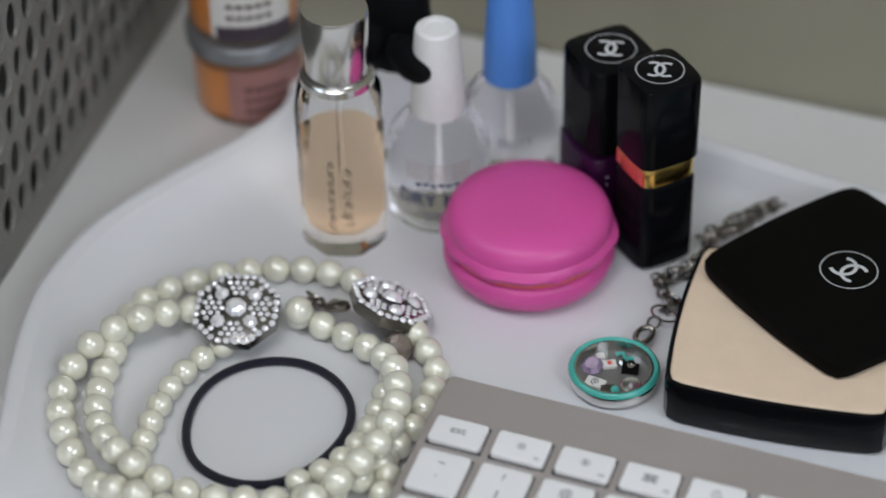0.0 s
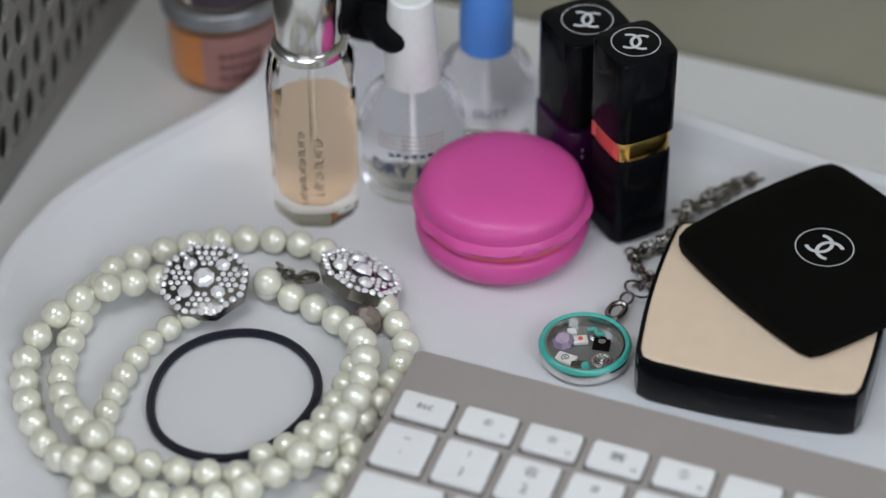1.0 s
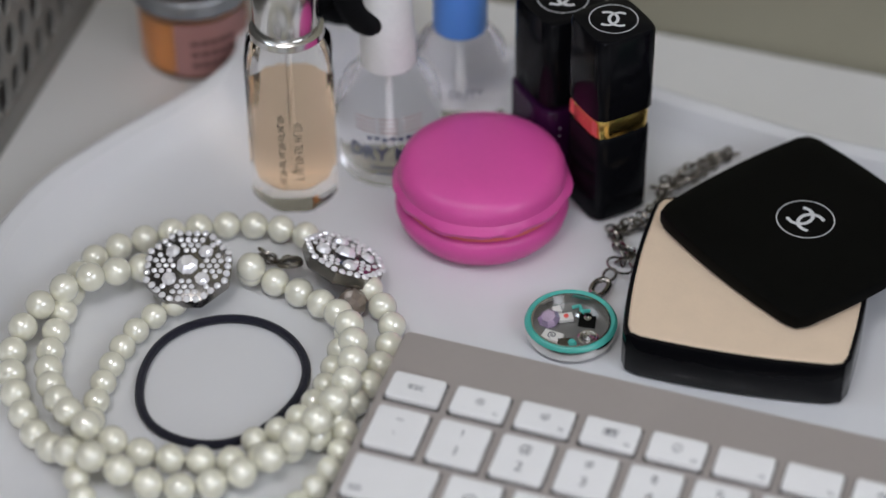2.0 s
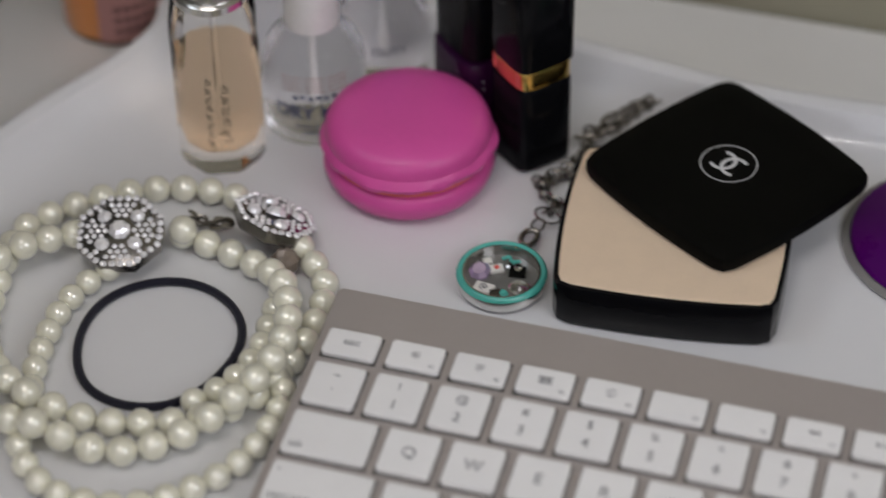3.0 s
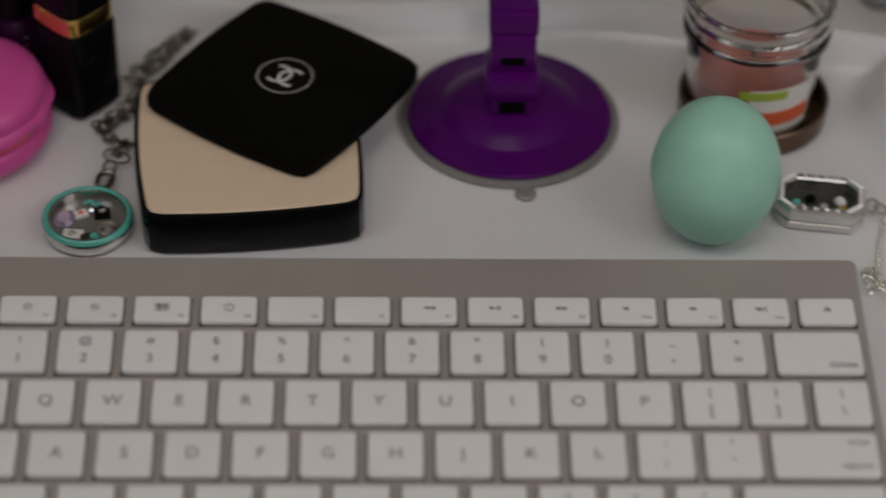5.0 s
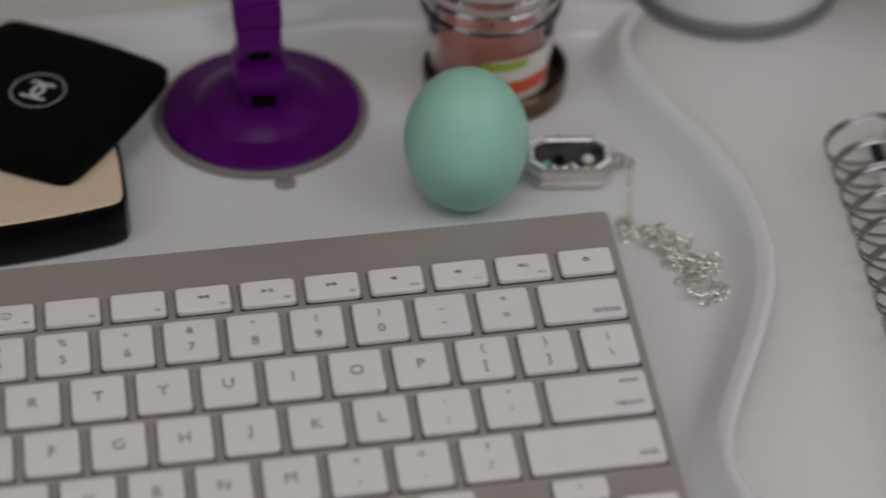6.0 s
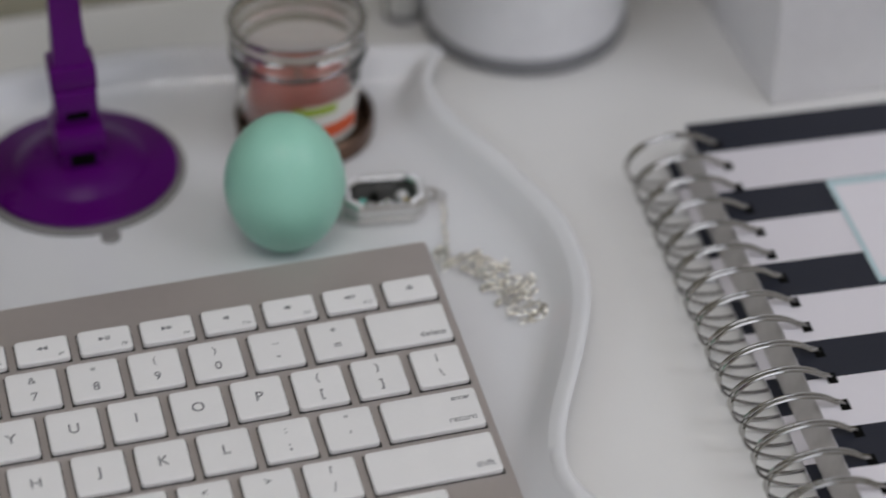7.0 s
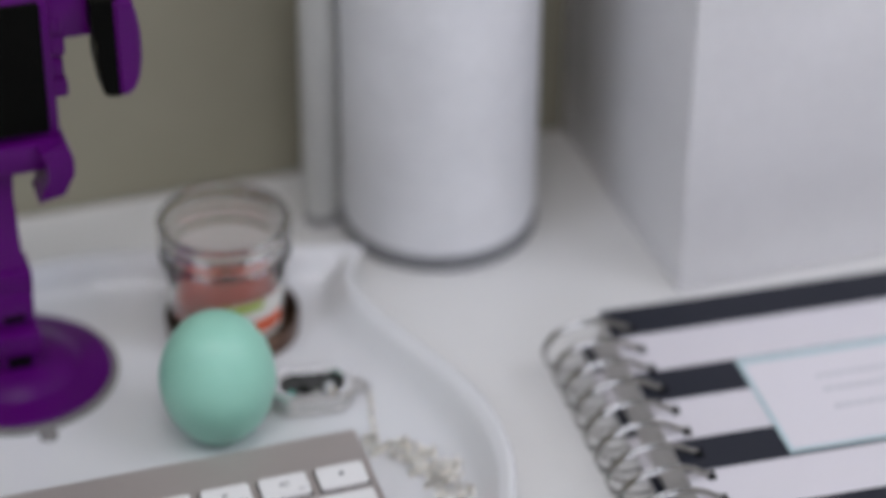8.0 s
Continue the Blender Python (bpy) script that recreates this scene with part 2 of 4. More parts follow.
def spline(points, count, closed=False):
    """Even points along a smooth curve through the given ones."""
    p = [Vector(q) for q in points]
    n = len(p)
    dense = []
    for i in range(n if closed else n - 1):
        if closed:
            a, b, c, d = p[i - 1], p[i], p[(i + 1) % n], p[(i + 2) % n]
        else:
            a, b, c, d = p[max(i - 1, 0)], p[i], p[i + 1], p[min(i + 2, n - 1)]
        for k in range(24):
            t = k / 24
            dense.append(0.5 * ((2 * b) + (c - a) * t + (2 * a - 5 * b + 4 * c - d) * t * t + (3 * b - a - 3 * c + d) * t ** 3))
    dense.append(p[0] if closed else p[-1])
    run = [0.0]
    for a, b in zip(dense, dense[1:]):
        run.append(run[-1] + (b - a).length)
    if count < 1:
        count = max(3, round(run[-1] / count)) + (0 if closed else 1)
    want = np.linspace(0, run[-1], count + 1 if closed else count)[:count]
    xyz = np.array([tuple(v) for v in dense])
    return [Vector([float(np.interp(w, run, xyz[:, k])) for k in range(3)]) for w in want]


def tube(points, radius, closed=False, n=8, flat=1.0):
    """A round bar along points."""
    rings, m = [], len(points)
    up = Vector((0, 0, 1))
    for i, q in enumerate(points):
        a = points[i - 1] if (i or closed) else q
        b = points[(i + 1) % m] if (i < m - 1 or closed) else q
        t = (Vector(b) - Vector(a)).normalized()
        side = t.cross(up if abs(t.z) < 0.95 else Vector((1, 0, 0))).normalized()
        top = side.cross(t)
        rings.append([Vector(q) + radius * (math.cos(2 * math.pi * k / n) * side + flat * math.sin(2 * math.pi * k / n) * top) for k in range(n)])
    if closed:
        rings.append(rings[0])
    bm = loft(rings, not closed, not closed)
    if closed:
        bmesh.ops.remove_doubles(bm, verts=bm.verts, dist=1e-7)
    return bm


def joined(bms):
    out = bmesh.new()
    for bm in bms:
        me = bpy.data.meshes.new("piece")
        bm.to_mesh(me)
        bm.free()
        out.from_mesh(me)
        bpy.data.meshes.remove(me)
    return out


TEXT_CACHE = {}


def text_mesh(text, size, align="CENTER"):
    """Flat lettering with a little thickness, as a mesh."""
    key = (text, size, align)
    if key not in TEXT_CACHE:
        cu = bpy.data.curves.new("lettering", "FONT")
        cu.body, cu.size, cu.align_x, cu.align_y, cu.resolution_u = text, size, align, "CENTER", 3
        cu.extrude = 0.00004
        cu.offset = 0.00022 if size > 0.006 else 0.0
        ob = new("lettering", cu)
        bpy.context.view_layer.update()
        TEXT_CACHE[key] = bpy.data.meshes.new_from_object(ob.evaluated_get(bpy.context.evaluated_depsgraph_get()))
        bpy.data.objects.remove(ob)
        bpy.data.curves.remove(cu)
    return TEXT_CACHE[key]


def bars(rows, thick=0.00008):
    """Plain bars (x0, x1, y, height) lying flat, for writing that cannot be read."""
    return joined([box_bm(x0, x1, y - h / 2, y + h / 2, 0, thick) for x0, x1, y, h in rows])


def wrapped(bm, radius):
    """Bend a flat sheet (x across, y up) round a cylinder about z whose front faces -y; its thickness points out."""
    for v in bm.verts:
        a, r, z = v.co.x / radius, radius + v.co.z, v.co.y
        v.co = (r * math.sin(a), -r * math.cos(a), z)
    return bm


def sheet(x0, x1, y0, y1, cuts, thick=0.0002):
    """A thin flat sheet cut into strips across x, ready to be bent."""
    xs = [x0 + (x1 - x0) * i / cuts for i in range(cuts + 1)]
    return loft([[(x, y0, 0), (x, y1, 0), (x, y1, thick), (x, y0, thick)] for x in xs])


# ---------------------------------------------------------------- the room
def structure(name, bm, material, label, category, smooth=35):
    return tagged(part(name, bm, material, None, smooth=smooth), label, category, kind="structure")


X0, X1, Y0, WALL_Y = -1.02, 1.10, -2.4, 0.198


def window_wall(name, side, along0, along1, at, sill, head, o0, o1, label):
    """A wall 12 cm thick with one window opening; along y for a side wall, along x for the far one."""
    def block(a0, a1, z0, z1):
        t0, t1 = (at - 0.12, at) if side < 0 else (at, at + 0.12)
        return box_bm(t0, t1, a0, a1, z0, z1) if name != "wall_south" else box_bm(a0, a1, t0, t1, z0, z1)
    return structure(name, joined([block(along0, o0, FLOOR_Z, CEIL), block(o1, along1, FLOOR_Z, CEIL), block(o0, o1, FLOOR_Z, sill), block(o0, o1, head, CEIL)]), WALL_CREAM, label, "wall")


structure("wall_north", box_bm(X0 - 0.12, X1 + 0.12, WALL_Y, WALL_Y + 0.12, FLOOR_Z, CEIL), WALL_OLIVE, "olive grey painted wall behind the desk", "wall")
window_wall("wall_south", -1, X0 - 0.12, X1 + 0.12, Y0, 0.50, 1.50, -0.28, 0.88, "plain cream wall with a window, across the room")
# unseen side walls, their openings added to go with the side lamps
window_wall("wall_west", -1, Y0, WALL_Y, X0, 0.98, 1.62, -0.93, -0.17, "plain cream side wall, unseen, with an added window opening")
window_wall("wall_east", 1, Y0, WALL_Y, X1, 0.62, 1.34, -0.98, -0.22, "plain cream side wall, unseen, with an added window opening")
structure("floor", box_bm(X0 - 0.12, X1 + 0.12, Y0 - 0.12, WALL_Y + 0.12, FLOOR_Z - 0.1, FLOOR_Z), FLOOR_WOOD, "brown wooden floor under the desk", "floor")
structure("ceiling", box_bm(X0 - 0.12, X1 + 0.12, Y0 - 0.12, WALL_Y + 0.12, CEIL, CEIL + 0.1), CEIL_WHITE, "plain white ceiling", "ceiling")


def tabletop():
    desk = thing("desk", "white laminate desk with a plain smooth top", "desk")
    part("desktop", box_bm(-0.62, 0.66, -0.42, 0.1965, DESK_Z - 0.028, DESK_Z, 0.0015), WHITE_DESK, desk)
    leg = box_bm(-0.02, 0.02, -0.02, 0.02, FLOOR_Z, DESK_Z - 0.028, 0.001)
    first = part("leg", leg, WHITE_DESK, desk, m=pose(-0.58, -0.38, 0))
    for x, y in ((0.62, -0.38), (-0.58, 0.16), (0.62, 0.16)):
        mesh_part("leg", first.data, WHITE_DESK, desk, m=pose(x, y, 0))


tabletop()

# ---------------------------------------------------------------- the tray
TRAY_X, TRAY_Y, TRAY_TURN = 0.094, 0.0015, -3.3


def tray_outline(n=260):
    """Scalloped outline: bulging ends, pinched necks, pointed corners and a dipping long side; mirrored four ways."""
    quarter = [(0.2355, 0.0), (0.2335, 0.022), (0.2240, 0.050), (0.2105, 0.0815), (0.2060, 0.102), (0.2105, 0.1165), (0.2150, 0.1245),
               (0.1970, 0.1295), (0.160, 0.137), (0.110, 0.1445), (0.060, 0.1395), (0.0, 0.1345)]
    upper = [Vector((x, y, 0)) for x, y in quarter] + [Vector((-x, y, 0)) for x, y in quarter[-2::-1]]
    lower = [Vector((-p.x, -p.y, 0)) for p in upper[1:-1]]
    pts = spline(upper + lower, n, closed=True)
    return [(p.x, p.y) for p in pts]


def tray():
    ob = thing("serving_tray", "white glossy scalloped serving tray with a raised curved rim", "tray", pose(TRAY_X, TRAY_Y, 0, 0, 0, TRAY_TURN))
    o = tray_outline()
    inner = [(-0.060, 0.0), (-0.042, 0.0), (-0.030, 0.0), (-0.022, 0.0003), (-0.0165, 0.0009), (-0.0130, 0.0021), (-0.0100, 0.0046), (-0.0072, 0.0080), (-0.0048, 0.0104), (-0.0022, 0.0117)]
    lip = [(-0.0008, 0.0120), (0.0003, 0.0118), (0.0008, 0.0113)]
    outer = [(0.0004, 0.0106), (-0.0012, 0.0098), (-0.0030, 0.0089), (-0.0066, 0.0030), (-0.0105, -0.0010), (-0.014, -0.0029), (-0.024, -0.0029)]
    dish = part("dish", slab(o, inner[:-1] + [(-0.0042, 0.0100), (-0.0060, 0.0076), (-0.0083, 0.0042)] + [(-0.0088, 0.0028)] + outer[4:]), TRAY_WHITE, ob, smooth=50)
    for face in dish.data.polygons:
        face.use_smooth = abs(face.normal.z) < 0.99999
    rim = loft([[(x, y, z) for x, y in grown(o, g)] for g, z in [(-0.0040, 0.0098)] + [(-0.0048, 0.0104)] + inner[-1:] + lip + outer[:3] + [(-0.0046, 0.0088)]], False, False)
    part("rim", rim, TRAY_WHITE, ob, "rounded raised rim", smooth=50)


tray()

# ---------------------------------------------------------------- keyboard
U, KEY_GAP, MARGIN = 0.01905, 0.0032, 0.003
KB_W, KB_BACK, KB_FRONT, SLOPE = 0.279, -0.0028, -0.1325, 0.085


def deck(y):
    return 0.0175 + SLOPE * y


def key_bm(w, d, h=0.0019):
    """A flat key cap with rounded corners and softened top edges."""
    r = 0.0013
    pts = []
    for cx, cy, a0 in ((w - r, -r, 0), (r, -r, 90), (r, -d + r, 180), (w - r, -d + r, 270)):
        pts += [(cx + r * math.cos(radians(a0 + a)), cy + r * math.sin(radians(a0 + a))) for a in (0, 30, 60, 90)]
    return loft([[(x, y, -0.0008) for x, y in pts], [(x, y, h - 0.0005) for x, y in pts],
                 [(x, y, h - 0.00015) for x, y in grown(pts, -0.00015)], [(x, y, h) for x, y in grown(pts, -0.0005)]])


KEY_MESHES = {}


def key(board, x, y, w, d, legends):
    if (w, d) not in KEY_MESHES:
        cap = part("key", key_bm(w, d), KEY_WHITE, board, smooth=15)
        KEY_MESHES[(w, d)] = cap.data
    else:
        cap = mesh_part("key", KEY_MESHES[(w, d)], KEY_WHITE, board)
    cap.matrix_basis = Matrix.Translation((x, y, deck(y))) @ Matrix.Rotation(math.atan(SLOPE), 4, "X")
    # thin dark plate on the deck, paints the shadow line round the cap
    if (w, d, "shade_plate") not in KEY_MESHES:
        shade_plate = part("key_well", box_bm(-0.0004, w + 0.0004, -d - 0.0005, 0.0003, 0.00005, 0.00016), GAP_SHADE, board, "thin dark plate painting the shaded gap round the key", smooth=0)
        KEY_MESHES[(w, d, "shade_plate")] = shade_plate.data
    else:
        shade_plate = mesh_part("key_well", KEY_MESHES[(w, d, "shade_plate")], GAP_SHADE, board, "thin dark plate painting the shaded gap round the key")
    shade_plate.matrix_basis = cap.matrix_basis.copy()
    for text, size, px, py, align in legends:
        mesh_part("legend", text_mesh(text, size, align), LEGEND, cap, m=pose(px * w, -py * d, 0.00195), smooth=0)
    return cap


def icon_mesh(kind):
    """Small flat pictograms of the top key row, about 4 mm wide."""
    u, t = 0.001, 0.00008

    def bar(x0, x1, y0, y1):
        return box_bm(x0 * u, x1 * u, y0 * u, y1 * u, -t, t)

    def tri(x0, x1, y, h):
        return loft([[(x0 * u, (y - h) * u, z), (x0 * u, (y + h) * u, z), (x1 * u, y * u, z)] for z in (-t, t)])

    def ring(r, wide):
        n = 18
        return loft([[(k * u * math.cos(2 * math.pi * i / n), k * u * math.sin(2 * math.pi * i / n), z) for i in range(n)]
                     for k, z in ((r, -t), (r, t), (r - wide, t), (r - wide, -t))], False, False)
    def ray(a):
        c, s = math.cos(radians(a)), math.sin(radians(a))
        return loft([[((c * p - s * q) * u, (s * p + c * q) * u, z) for p, q in ((1.05, -0.13), (1.55, -0.13), (1.55, 0.13), (1.05, 0.13))] for z in (-t, t)])
    speaker = lambda: [bar(-1.6, -0.9, -0.4, 0.4), tri(0.0, -1.3, 0, 0.9)]
    shapes = {
        "sun": lambda: [ring(0.75, 0.25)] + [ray(45 * k) for k in range(8)],
        "windows": lambda: [bar(-2.1, 2.1, 1.2, 1.4), bar(-2.1, 2.1, -1.4, -1.2), bar(-2.1, -1.9, -1.2, 1.2), bar(1.9, 2.1, -1.2, 1.2), bar(-1.4, -0.1, 0.0, 0.9), bar(0.3, 1.5, -0.1, 0.9), bar(-1.4, -0.3, -0.9, -0.3), bar(0.2, 1.5, -0.9, -0.5)],
        "dial": lambda: [ring(1.5, 0.22), bar(-0.13, 0.13, -0.7, 0.5)],
        "back": lambda: [tri(0.0, -1.7, 0, 0.8), tri(1.7, 0.0, 0, 0.8)],
        "play": lambda: [tri(-1.8, -0.2, 0, 0.8), bar(0.3, 0.7, -0.8, 0.8), bar(1.1, 1.5, -0.8, 0.8)],
        "next": lambda: [tri(-1.7, 0.0, 0, 0.8), tri(0.0, 1.7, 0, 0.8)],
        "mute": speaker,
        "quiet": lambda: speaker() + [bar(0.4, 0.6, -0.5, 0.5)],
        "loud": lambda: speaker() + [bar(0.4, 0.6, -0.5, 0.5), bar(0.9, 1.1, -0.8, 0.8), bar(1.4, 1.6, -1.1, 1.1)],
        "eject": lambda: [loft([[(-1.1 * u, -0.1 * u, z), (1.1 * u, -0.1 * u, z), (0, 1.0 * u, z)] for z in (-t, t)]), bar(-1.1, 1.1, -0.8, -0.45)],
    }
    bm = joined(shapes[kind]())
    me = bpy.data.meshes.new("legend")
    bm.to_mesh(me)
    bm.free()
    return me


def keyboard():
    kb = thing("keyboard", "slim aluminium computer keyboard with white keys lying on the tray", "keyboard")
    r = 0.0020
    outline = []
    for cx, cy, a0 in ((KB_W - r, KB_BACK - r, 0), (r, KB_BACK - r, 90), (r, KB_FRONT + r, 180), (KB_W - r, KB_FRONT + r, 270)):
        outline += [(cx + r * math.cos(radians(a0 + a)), cy + r * math.sin(radians(a0 + a))) for a in (0, 22.5, 45, 67.5, 90)]
    steps = [(-0.0006, -0.0045), (0.0, -0.0040), (0.0, -0.0005), (-0.0005, 0.0)]
    body = loft([[(x, y, deck(y) + h) for x, y in grown(outline, g)] for g, h in steps])
    part("deck", body, ALU, kb, "brushed silver aluminium deck")
    barrel = loft([[(x, KB_BACK - 0.0085 + 0.0083 * math.cos(a), 0.0086 + 0.0083 * math.sin(a) * (1.0 if math.sin(a) < 0 else 0.9))
                    for a in [2 * math.pi * k / 24 for k in range(24)]] for x in (0.0015, 0.002, KB_W - 0.002, KB_W - 0.0015)])
    part("battery_barrel", barrel, ALU, kb)
    foot = lathe([(0.004, 0.0001), (0.0045, 0.0006), (0.0045, 0.0032)], 16)
    foot_ob = part("foot", foot, WHITE_CAP, kb, m=pose(0.02, KB_FRONT + 0.006, 0))
    mesh_part("foot", foot_ob.data, WHITE_CAP, kb, m=pose(KB_W - 0.02, KB_FRONT + 0.006, 0))
    w1, d1 = U - KEY_GAP, U - KEY_GAP
    f_pitch = (14.5 * U) / 14
    shown = ["esc", "sun", "sun", "windows", "dial", "", "", "back", "play", "next", "mute", "quiet", "loud", "eject"]
    for k in range(14):
        leg = [("esc", 0.0040, 0.5, 0.45, "CENTER")] if not k else []
        if 0 < k < 13:
            leg.append(("F%d" % k, 0.0018, 0.90, 0.80, "RIGHT"))
        cap = key(kb, MARGIN + k * f_pitch, -0.0205, f_pitch - KEY_GAP, 0.0101, leg)
        if k and shown[k]:
            mesh_part("legend", icon_mesh(shown[k]), LEGEND, cap, m=pose((f_pitch - KEY_GAP) / 2, -0.0046, 0.00195), smooth=0)
    rows = [(0, 0.0, [("~", "`"), ("!", "1"), ("@", "2"), ("#", "3"), ("$", "4"), ("%", "5"), ("^", "6"), ("&", "7"), ("*", "8"), ("(", "9"), (")", "0"), ("_", "-"), ("+", "=")]),
            (1, 1.5, list("QWERTYUIOP") + [("{", "["), ("}", "]"), ("|", "\\")]),
            (2, 1.75, list("ASDFGHJKL") + [(":", ";"), ("\"", "'")]),
            (3, 2.25, list("ZXCVBNM") + [("<", ","), (">", "."), ("?", "/")])]
    for r_i, start, names in rows:
        y = -0.034 - U * r_i
        for k, one in enumerate(names):
            leg = [(one, 0.0054, 0.5, 0.5, "CENTER")] if isinstance(one, str) else [(one[0], 0.0040, 0.5, 0.27, "CENTER"), (one[1], 0.0048, 0.5, 0.70, "CENTER")]
            key(kb, MARGIN + (start + k) * U, y, w1, d1, leg)
    small = 0.0034
    key(kb, MARGIN + 13 * U, -0.034, 1.5 * U - KEY_GAP, d1, [("delete", small, 0.93, 0.80, "RIGHT")])
    key(kb, MARGIN, -0.034 - U, 1.5 * U - KEY_GAP, d1, [("tab", small, 0.07, 0.80, "LEFT")])
    key(kb, MARGIN, -0.034 - 2 * U, 1.75 * U - KEY_GAP, d1, [("caps lock", small, 0.06, 0.80, "LEFT"), (".", 0.006, 0.08, 0.12, "CENTER")])
    key(kb, MARGIN + 12.75 * U, -0.034 - 2 * U, 1.75 * U - KEY_GAP, d1, [("enter", 0.0028, 0.93, 0.22, "RIGHT"), ("return", small, 0.93, 0.76, "RIGHT")])
    key(kb, MARGIN, -0.034 - 3 * U, 2.25 * U - KEY_GAP, d1, [("shift", small, 0.05, 0.78, "LEFT")])
    key(kb, MARGIN + 12.25 * U, -0.034 - 3 * U, 2.25 * U - KEY_GAP, d1, [("shift", small, 0.95, 0.78, "RIGHT")])
    y = -0.034 - 4 * U
    x = 0.0
    for name, wide in (("fn", 1), ("control", 1), ("option", 1), ("command", 1.25), ("", 5), ("command", 1.25), ("option", 1)):
        key(kb, MARGIN + x * U, y, wide * U - KEY_GAP, d1, [(name, 0.0026, 0.92, 0.80, "RIGHT")] if name else [])
        x += wide
    half = (d1 - 0.0008) / 2
    key(kb, MARGIN + 11.5 * U, y - half - 0.0008, w1, half, [("<", 0.003, 0.5, 0.5, "CENTER")])
    key(kb, MARGIN + 12.5 * U, y, w1, half, [("^", 0.003, 0.5, 0.5, "CENTER")])
    key(kb, MARGIN + 12.5 * U, y - half - 0.0008, w1, half, [("v", 0.003, 0.5, 0.5, "CENTER")])
    key(kb, MARGIN + 13.5 * U, y - half - 0.0008, w1, half, [(">", 0.003, 0.5, 0.5, "CENTER")])


keyboard()


# ---------------------------------------------------------------- cosmetics on the tray
def emblem(parent, m, r, material=LOGO_GREY):
    """A thin ring with two plain arcs inside."""
    circle = [Vector((r * math.cos(a), r * math.sin(a), 0)) for a in [2 * math.pi * k / 48 for k in range(48)]]
    arcs = []
    for s in (-1, 1):
        c = s * 0.26 * r
        arcs.append(tube([Vector((c - s * 0.44 * r * math.cos(radians(a)), 0.46 * r * math.sin(radians(a)), 0)) for a in range(-120, 121, 15)], r * 0.068, n=6, flat=0.15))
    ob = part("emblem", joined([tube(circle, r * 0.020, True, 6, 0.3)] + arcs), material, parent, "pale grey printed round emblem", m)
    return ob


def macaron():
    ob = thing("macaron_case", "bright pink macaron-shaped trinket case closed on the tray", "trinket case", pose(-0.0006, 0.0722, 0.0002) @ Matrix.Diagonal((1.035, 1.035, 1.17, 1)))
    lower = [(0.015, 0.0)] + [(0.0200, 0.0002), (0.0238, 0.0016), (0.0262, 0.0042), (0.0272, 0.0072), (0.0268, 0.0094), (0.0258, 0.0104), (0.0240, 0.0108)]
    part("lower_shell", lathe(lower, 72), PINK, ob)
    part("filling", lathe([(0.0232, 0.0100), (0.0252, 0.0110), (0.0252, 0.0124), (0.0232, 0.0136)], 64), PINK_EDGE, ob, "orange-pink seam with a zip")
    n = 96
    upper = [(0.0240, 0.0132, 0.0), (0.0260, 0.0128, 0.0006), (0.0274, 0.0137, 0.0011), (0.0277, 0.0150, 0.0010), (0.0269, 0.0163, 0.0004), (0.0262, 0.0170, 0.0),
             (0.0262, 0.0190, 0.0), (0.0252, 0.0212, 0.0), (0.0226, 0.0229, 0.0), (0.0170, 0.0240, 0.0), (0.0090, 0.0244, 0.0), (0.002, 0.0245, 0.0)]
    rings = []
    for r, z, w in upper:
        rings.append([((r + w * noise.noise((3 * math.cos(2 * math.pi * i / n), 3 * math.sin(2 * math.pi * i / n), z * 300))) * math.cos(2 * math.pi * i / n),
                       (r + w * noise.noise((3 * math.cos(2 * math.pi * i / n), 3 * math.sin(2 * math.pi * i / n), z * 300))) * math.sin(2 * math.pi * i / n),
                       z + w * 0.8 * noise.noise((5 * math.cos(2 * math.pi * i / n), 5 * math.sin(2 * math.pi * i / n), 7))) for i in range(n)])
    part("upper_shell", loft(rings), PINK, ob)


macaron()


def compact():
    ob = thing("powder_compact", "open black square powder compact with pressed beige powder", "compact", pose(0.0922, 0.0540, 0.0002, 0, 0, 6))
    o = pillow(0.0340, 0.0022, 1)
    part("base", slab(o, [(-0.002, 0.0), (-0.0006, 0.0005), (0.0, 0.0014), (0.0, 0.0150), (-0.0003, 0.0157), (-0.0012, 0.0160), (-0.0018, 0.0157)]), BLACK_GLOSS, ob, "glossy black base")
    part("powder", slab(o, [(-0.0016, 0.0150), (-0.0016, 0.0160), (-0.0022, 0.0164)]), POWDER, ob, "pressed beige powder cake", smooth=15)
    lid = thing("compact_lid", "matt black square compact lid lying askew on the powder", "lid", pose(0.1030, 0.0780, 0.0168, 0, 0, -34.5))
    o2 = pillow(0.0325, 0.0022, 1)
    part("shell", slab(o2, [(-0.003, 0.0), (-0.0008, 0.0002), (0.0, 0.0012), (0.0, 0.0048), (-0.0004, 0.0056), (-0.0018, 0.0061), (-0.010, 0.0066), (-0.020, 0.0068)]), BLACK_SATIN, lid, smooth=30)
    emblem(lid, pose(0.0003, 0.0005, 0.0069, 0, 0, 4), 0.0090)


compact()


